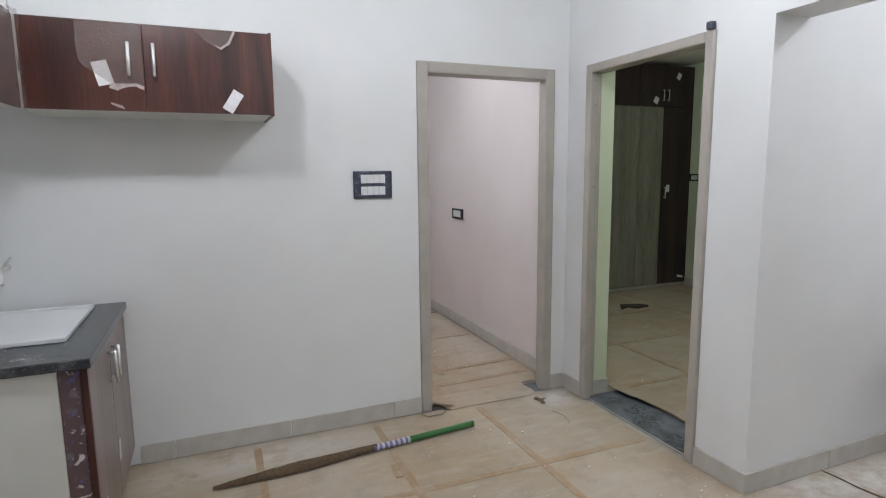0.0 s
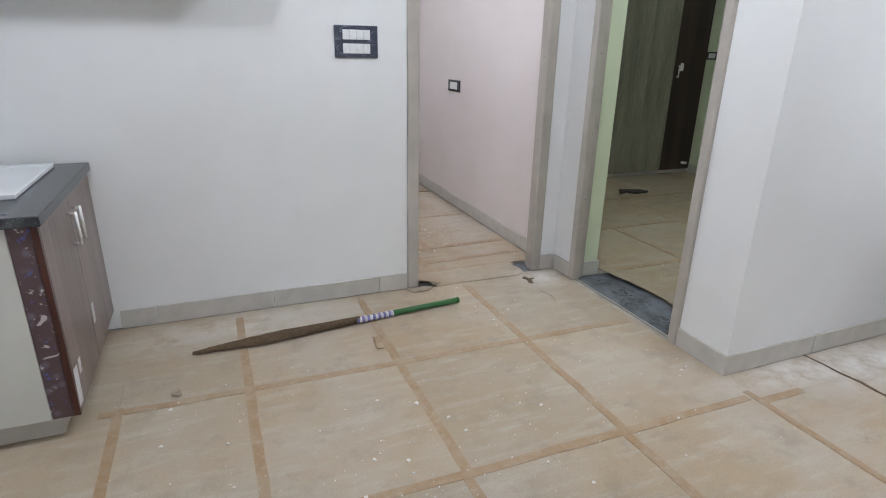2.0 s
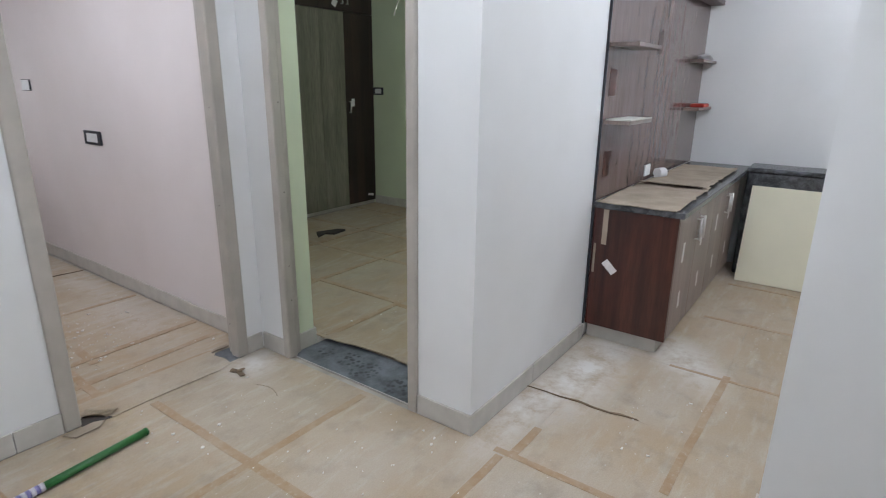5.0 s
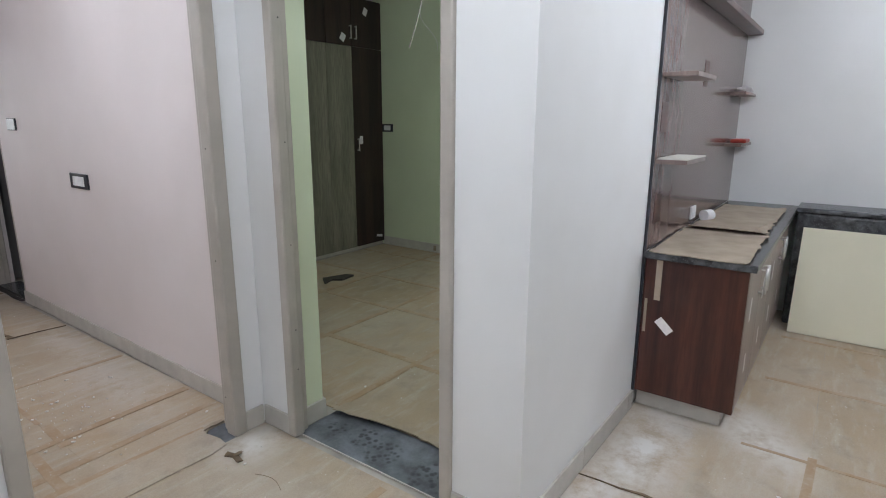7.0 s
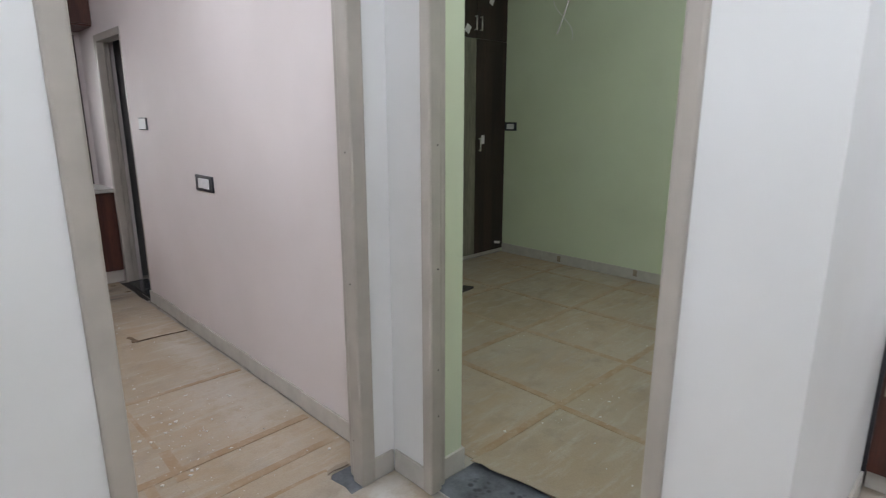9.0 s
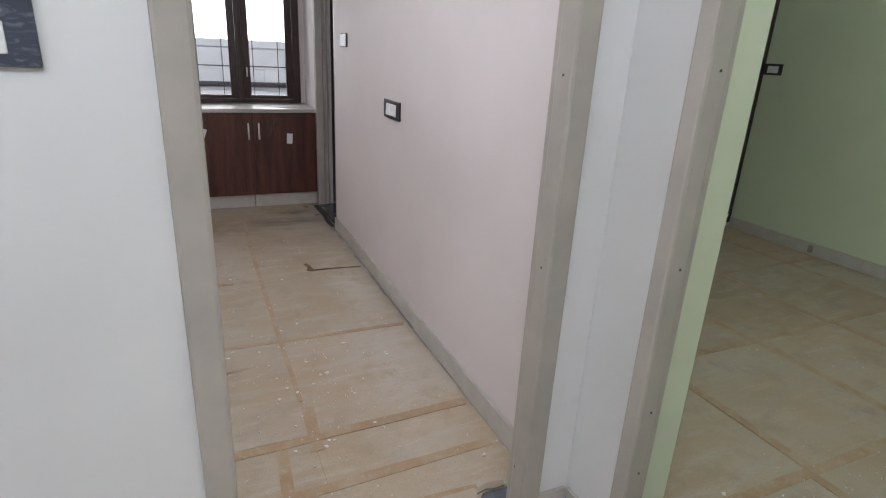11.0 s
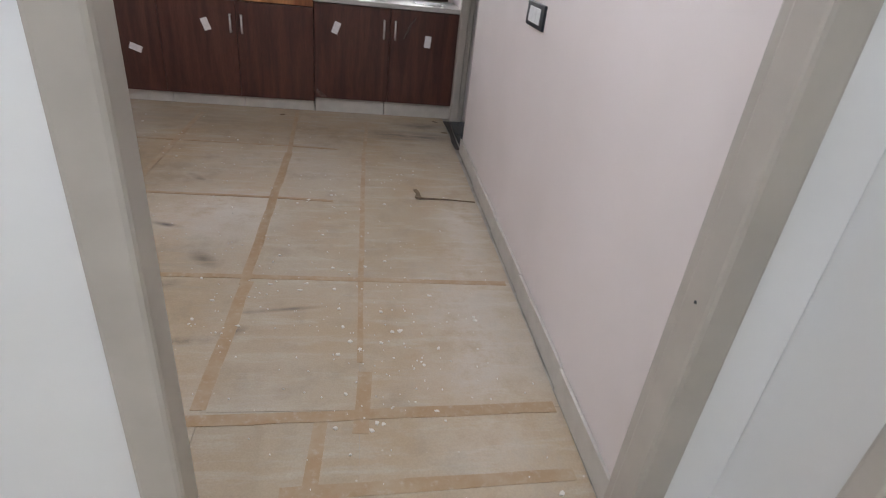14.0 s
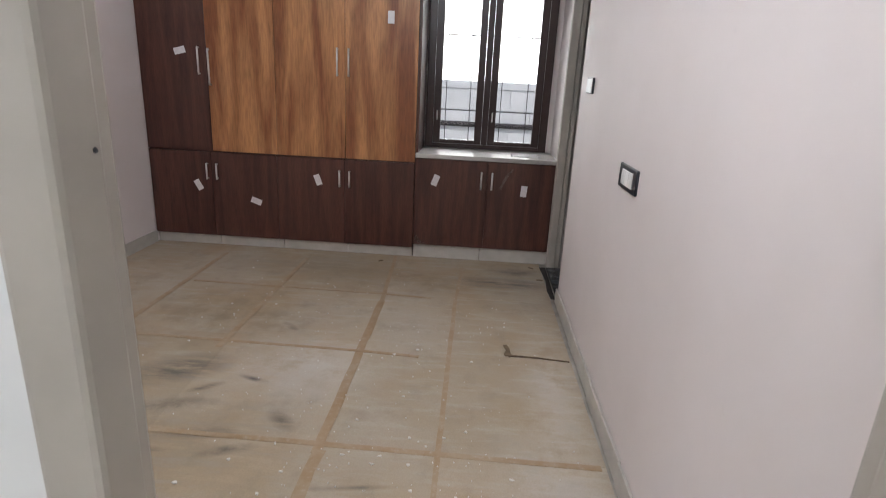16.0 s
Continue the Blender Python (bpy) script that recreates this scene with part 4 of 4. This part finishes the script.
lay_sheets([-0.995, -0.33, 0.18, 0.865, 1.56, 2.257], [-1.69, -0.95, -0.15, 0.64, 1.44, 2.24, 3.072])
lay_sheets([2.257, 2.83, 3.5, 4.38, 5.2, 5.84], [-2.39, -1.6, -0.8, 0.0, 0.78, 1.39, 1.601])
lay_sheets([-1.04, -0.35, 0.33, 1.07, 1.56, 2.24], [3.24, 3.75, 4.53, 5.37, 6.25, 7.13])
lay_sheets([2.57, 3.25, 3.98, 4.66, 5.42, 5.783], [1.76, 2.15, 2.89, 3.71, 4.52, 5.40])
door_sheet = slab(bmesh.new(), [(1.37, 3.03), (1.55, 3.038), (1.75, 3.035), (1.93, 3.03), (2.02, 3.05), (2.03, 3.12), (2.015, 3.21), (2.05, 3.245), (2.02, 3.27), (1.3, 3.27), (1.265, 3.22), (1.27, 3.13), (1.31, 3.075)], -0.003, 0.0035)
part("floor_sheet", door_sheet, PAPER, floor)
flap = slab(bmesh.new(), [(1.17, 3.045), (1.30, 3.05), (1.34, 3.025), (1.30, 2.99), (1.20, 2.985)], 0.003, 0.008)
single("torn_flap", flap, CARD, (1.25, 3.02, 0), "torn brown sheet flap at the doorway", "debris")
lip = bmesh.new()
prev_l = None
for k in range(9):
    u = k / 8
    x, y = 1.262 + 0.11 * u, 3.15 - 0.115 * u ** 0.6
    rise = 0.026 * math.sin(math.pi * min(1.0, u * 1.15)) + 0.004
    now = (lip.verts.new((x, y, rise)), lip.verts.new((x + 0.07, y + 0.045, 0.0045)))
    if prev_l:
        lip.faces.new((prev_l[0], prev_l[1], now[1], now[0]))
    prev_l = now
bmesh.ops.solidify(lip, geom=lip.faces[:], thickness=0.002)
part("floor_sheet", lip, PAPER, floor)
# dark slab laid in as the shade of the hollow under the lip
hole = slab(bmesh.new(), [(1.25, 3.045), (1.30, 3.04), (1.375, 3.028), (1.36, 3.06), (1.31, 3.12), (1.262, 3.16)], 0.0036, 0.006)
single("dirt_patch", hole, DIRT_AND_SHADE, (1.3, 3.08, 0), "dark patch standing for the shaded hollow under the lifted sheet", "debris")
green_edge = slab(bmesh.new(), [(2.56, 1.97), (2.548, 2.06), (2.556, 2.12), (2.562, 2.2), (2.58, 2.26), (2.572, 2.3), (2.59, 2.33), (2.586, 2.45), (2.572, 2.52), (2.562, 2.6), (2.545, 2.68), (2.532, 2.75), (2.536, 2.80), (2.522, 2.86), (2.66, 2.865), (2.66, 1.97)], 0.0, 0.0035)
for v in green_edge.verts:
    v.co.z += 0.004 if v.co.x > 2.63 else 0.023 + 0.008 * noise.noise(v.co * 6)
part("floor_sheet", green_edge, PAPER, floor)
single("paper_edge", boxes((2.291, 2.296, 1.945, 2.865, -0.002, 0.0032)), TILE, (2.267, 2.4, 0), "thin white cut edge of a floor sheet", "paper")


def tape(x0, y0, x1, y1, width=0.04):
    """A strip of tape with slightly wavering edges, on top of the sheets."""
    SHEETS[0] += 1
    rng_t = random.Random(SHEETS[0])
    a, b = Vector((x0, y0)), Vector((x1, y1))
    d = (b - a).normalized()
    nrm = Vector((-d.y, d.x)) * width / 2
    k = max(2, int((b - a).length / 0.12))
    left, right = [], []
    for i in range(k + 1):
        p = a.lerp(b, i / k) + nrm * rng_t.uniform(-0.12, 0.12)
        left.append(p + nrm * rng_t.uniform(0.9, 1.08))
        right.append(p - nrm * rng_t.uniform(0.9, 1.08))
    pts = [(p.x, p.y) for p in right + left[::-1]]
    part("tape_strip", slab(bmesh.new(), pts, -0.002, 0.0001 + 0.00007 * (SHEETS[0] % 23)), TAPE, floor)


for x in (0.18, 0.865, 1.555):
    tape(x, 3.0, x, 2.26)
    tape(x, 2.26, x, 1.42)
    tape(x - 0.01, 1.42, x + 0.005, 0.6)
    tape(x, 0.62, x, -0.2)
tape(-0.33, 2.3, -0.33, 0.6)
for y in (2.24, 1.44, 0.64):
    tape(-0.4, y + 0.03, 0.9, y + 0.005)
    tape(0.85, y + 0.005, 2.22, y - 0.01)
tape(2.25, 1.47, 2.25, 0.7, 0.034)
tape(2.24, 1.39, 2.5, 1.385)
tape(2.40, 0.80, 3.55, 0.77, 0.036)
tape(3.5, 1.06, 3.5, 0.0, 0.02)
tape(4.38, 1.06, 4.38, -0.4, 0.03)
tape(5.2, 1.05, 5.2, 0.2, 0.03)
tape(1.2, 3.715, 2.22, 3.75, 0.045)
tape(0.3, 3.71, 1.24, 3.715, 0.045)
tape(1.345, 3.445, 2.20, 3.475, 0.045)
tape(1.24, 3.295, 2.04, 3.268, 0.045)
tape(1.44, 3.72, 1.42, 3.27, 0.045)
tape(1.58, 3.93, 1.565, 3.65, 0.05)
tape(1.56, 4.52, 1.56, 3.98, 0.022)
tape(1.57, 6.2, 1.56, 4.5, 0.025)
tape(1.60, 6.9, 1.57, 6.18, 0.025)
tape(1.08, 4.5, 1.06, 3.76, 0.05)
tape(1.075, 6.1, 1.07, 4.48, 0.045)
tape(1.03, 7.1, 1.075, 6.08, 0.03)
tape(0.33, 6.9, 0.30, 5.3, 0.035)
tape(-0.35, 6.9, -0.36, 5.3, 0.035)
for y, w in ((4.53, 0.03), (5.36, 0.022), (6.22, 0.018)):
    tape(-0.3, y + 0.03, 1.1, y + 0.01, w)
    tape(1.05, y + 0.01, 2.22 if y < 5 else 1.4, y - 0.01, w)
for x in (3.25, 3.98, 4.66, 5.42):
    tape(x, 1.8, x, 2.9, 0.04)
    tape(x + 0.03, 2.88, x + 0.03, 3.72, 0.045)
    tape(x, 3.70, x, 4.53, 0.04)
    tape(x, 4.5, x, 5.38, 0.04)
for y in (2.15, 2.89, 3.71, 4.52):
    tape(2.6, y, 4.0, y, 0.045)
    tape(3.95, y, 5.77, y + 0.02, 0.042)

# plaster flakes strewn over the sheets
rng = random.Random(11)
flakes = bmesh.new()
spots = [(1.0, 1.5, 0.7, 90), (0.3, 1.9, 0.6, 40), (1.8, 1.8, 0.5, 40), (1.6, 2.7, 0.4, 30), (2.9, 1.2, 0.5, 60), (1.7, 3.9, 0.5, 90), (1.5, 4.4, 0.6, 70), (1.0, 4.9, 0.9, 90), (0.98, 4.2, 0.14, 16), (1.05, 4.35, 0.08, 6), (1.85, 4.25, 0.2, 14), (1.7, 5.6, 0.6, 40), (0.6, 6.0, 0.7, 60), (3.2, 2.7, 0.5, 30), (4.0, 3.2, 0.8, 30)]
for cx, cy, rad, count in spots:
    for i in range(count):
        x, y = rng.gauss(cx, rad * 0.5), rng.gauss(cy, rad * 0.5)
        if not (-0.3 < x < 2.2 or (2.56 < x < 5.5)) or 2.98 < y < 3.3:
            continue
        if x > 2.5 and 1.1 < y < 1.78:
            continue
        r = rng.choice((0.0015, 0.002, 0.002, 0.003, 0.003, 0.004, 0.008))
        a0 = rng.uniform(0, 6)
        slab(flakes, [(x + r * rng.uniform(0.3, 1.6) * math.cos(a0 + k * 1.257), y + r * rng.uniform(0.3, 1.4) * math.sin(a0 + k * 1.257)) for k in range(5)], -0.001, 0.0035)
single("plaster_flakes", flakes, FLAKE, (0, 0, 0), "white plaster flakes scattered over the floor sheets", "debris", "", "stuff")

# torn seams, scraps
card = slab(bmesh.new(), [(2.02, 3.236), (2.06, 3.246), (2.09, 3.238), (2.13, 3.24), (2.135, 3.262), (2.08, 3.27), (2.03, 3.258)], 0.003, 0.010)
single("torn_flap", card, CARD, (2.08, 3.27, 0), "torn brown card edge beside the door post", "debris")
for name, pts, mt, label in (
        ("torn_seam", [(2.800, 1.60), (2.806, 1.50), (2.803, 1.42), (2.815, 1.33), (2.808, 1.25), (2.812, 1.16), (2.826, 1.11), (2.834, 1.03), (2.84, 1.04), (2.84, 1.12), (2.822, 1.17), (2.820, 1.25), (2.830, 1.33), (2.811, 1.42), (2.812, 1.50), (2.804, 1.60)], DEBRIS, "dark torn seam between two floor sheets"),
        ("torn_seam", [(1.90, 5.44), (2.05, 5.432), (2.23, 5.41), (2.23, 5.40), (2.06, 5.42), (1.90, 5.422)], DEBRIS, "lifted dark edge of a floor sheet"),
        ("dirt_patch", [(1.88, 5.42), (1.91, 5.44), (1.905, 5.52), (1.89, 5.56), (1.87, 5.55), (1.885, 5.49), (1.87, 5.44)], DEBRIS, "small brown tear in a floor sheet"),
        ("dirt_patch", [(1.955, 2.97), (1.985, 2.99), (2.00, 2.93), (1.985, 2.87), (1.96, 2.88), (1.972, 2.93)], DEBRIS, "brown torn scrap on the floor sheets"),
        ("torn_seam", [(2.285, 7.03), (2.28, 6.7), (2.275, 6.5), (2.275, 6.33), (2.245, 6.34), (2.235, 6.5), (2.25, 6.7), (2.235, 7.03)], DIRT_AND_SHADE, "dark dirt along the bathroom doorway")):
    single(name, slab(bmesh.new(), pts, 0.0015, 0.0055), mt, (pts[0][0], pts[0][1], 0), label, "debris")
plate_bm = boxes((2.29, 2.46, 6.365, 7.02, -0.008, 0.012), bevel=0.002)
single("threshold_bathroom", plate_bm, GRANITE, (2.33, 6.6, -0.008), "black granite bathroom threshold", "threshold", "", "structure")


def blot(cx, cy, rx, ry, turn, material, seed, z=0.0062):
    """An irregular thin patch lying on the floor sheets."""
    rng_b = random.Random(seed)
    pts = []
    for k in range(22):
        a = k / 22 * 2 * math.pi
        r = rng_b.uniform(0.62, 1.12)
        x, y = rx * r * math.cos(a), ry * r * math.sin(a)
        pts.append((cx + x * math.cos(turn) - y * math.sin(turn), cy + x * math.sin(turn) + y * math.cos(turn)))
    return slab(bmesh.new(), pts, z - 0.0012, z + 0.00005 * (seed % 9))


# small brown knocks on the skirting
for x, y, z in ((2.2455, 3.727, 0.055), (5.781, 4.61, 0.05), (5.781, 3.75, 0.065)):
    single("skirting_chip", boxes((x - 0.001, x + 0.002, y - 0.018, y + 0.022, z - 0.03, z + 0.03), bevel=0.001), CARD, (x, y, z), "brown chipped spot on the skirting tile", "chip")
# loose hair-like wire and scraps by the doorway
curl = bmesh.new()
last = None
for k in range(7):
    p = Vector((1.95 + 0.03 * math.sin(k * 0.5), 2.56 + 0.03 * k, 0.006))
    if last:
        tube(curl, last, p, 0.0012, sides=5)
    last = p
single("loose_wire", curl, DEBRIS, (1.95, 2.6, 0), "thin brown wire lying on the floor sheets", "wire")
for i, (cx, cy) in enumerate(((2.0, 2.93), (0.93, 6.93), (1.9, 5.43), (2.16, 6.98), (2.2, 6.7))):
    single("paper_scrap", blot(cx, cy, 0.03, 0.014, i * 0.8, DEBRIS, i + 90, 0.0095), DEBRIS, (cx, cy, 0), "torn brown paper scrap on the floor", "debris", "torn scraps")
# crumpled scrap and a tape stub near the kitchen cabinet
wad = bmesh.new()
bmesh.ops.create_icosphere(wad, subdivisions=2, radius=0.022)
for v in wad.verts:
    v.co += v.co.normalized() * 0.02 * noise.noise(v.co * 70)
    v.co.z = max(v.co.z * 0.45, -0.008)
bmesh.ops.translate(wad, verts=wad.verts, vec=(-0.11, 2.33, 0.010))
single("paper_wad", wad, CARD, (-0.11, 2.33, 0), "small crumpled brown paper wad on the floor sheets", "paper")
single("tape_stub", slab(bmesh.new(), [(0.80, 2.40), (0.835, 2.395), (0.84, 2.405), (0.845, 2.52), (0.81, 2.525)], 0.003, 0.007), TAPE, (0.82, 2.46, 0), "short stub of brown tape on the floor sheets", "tape")
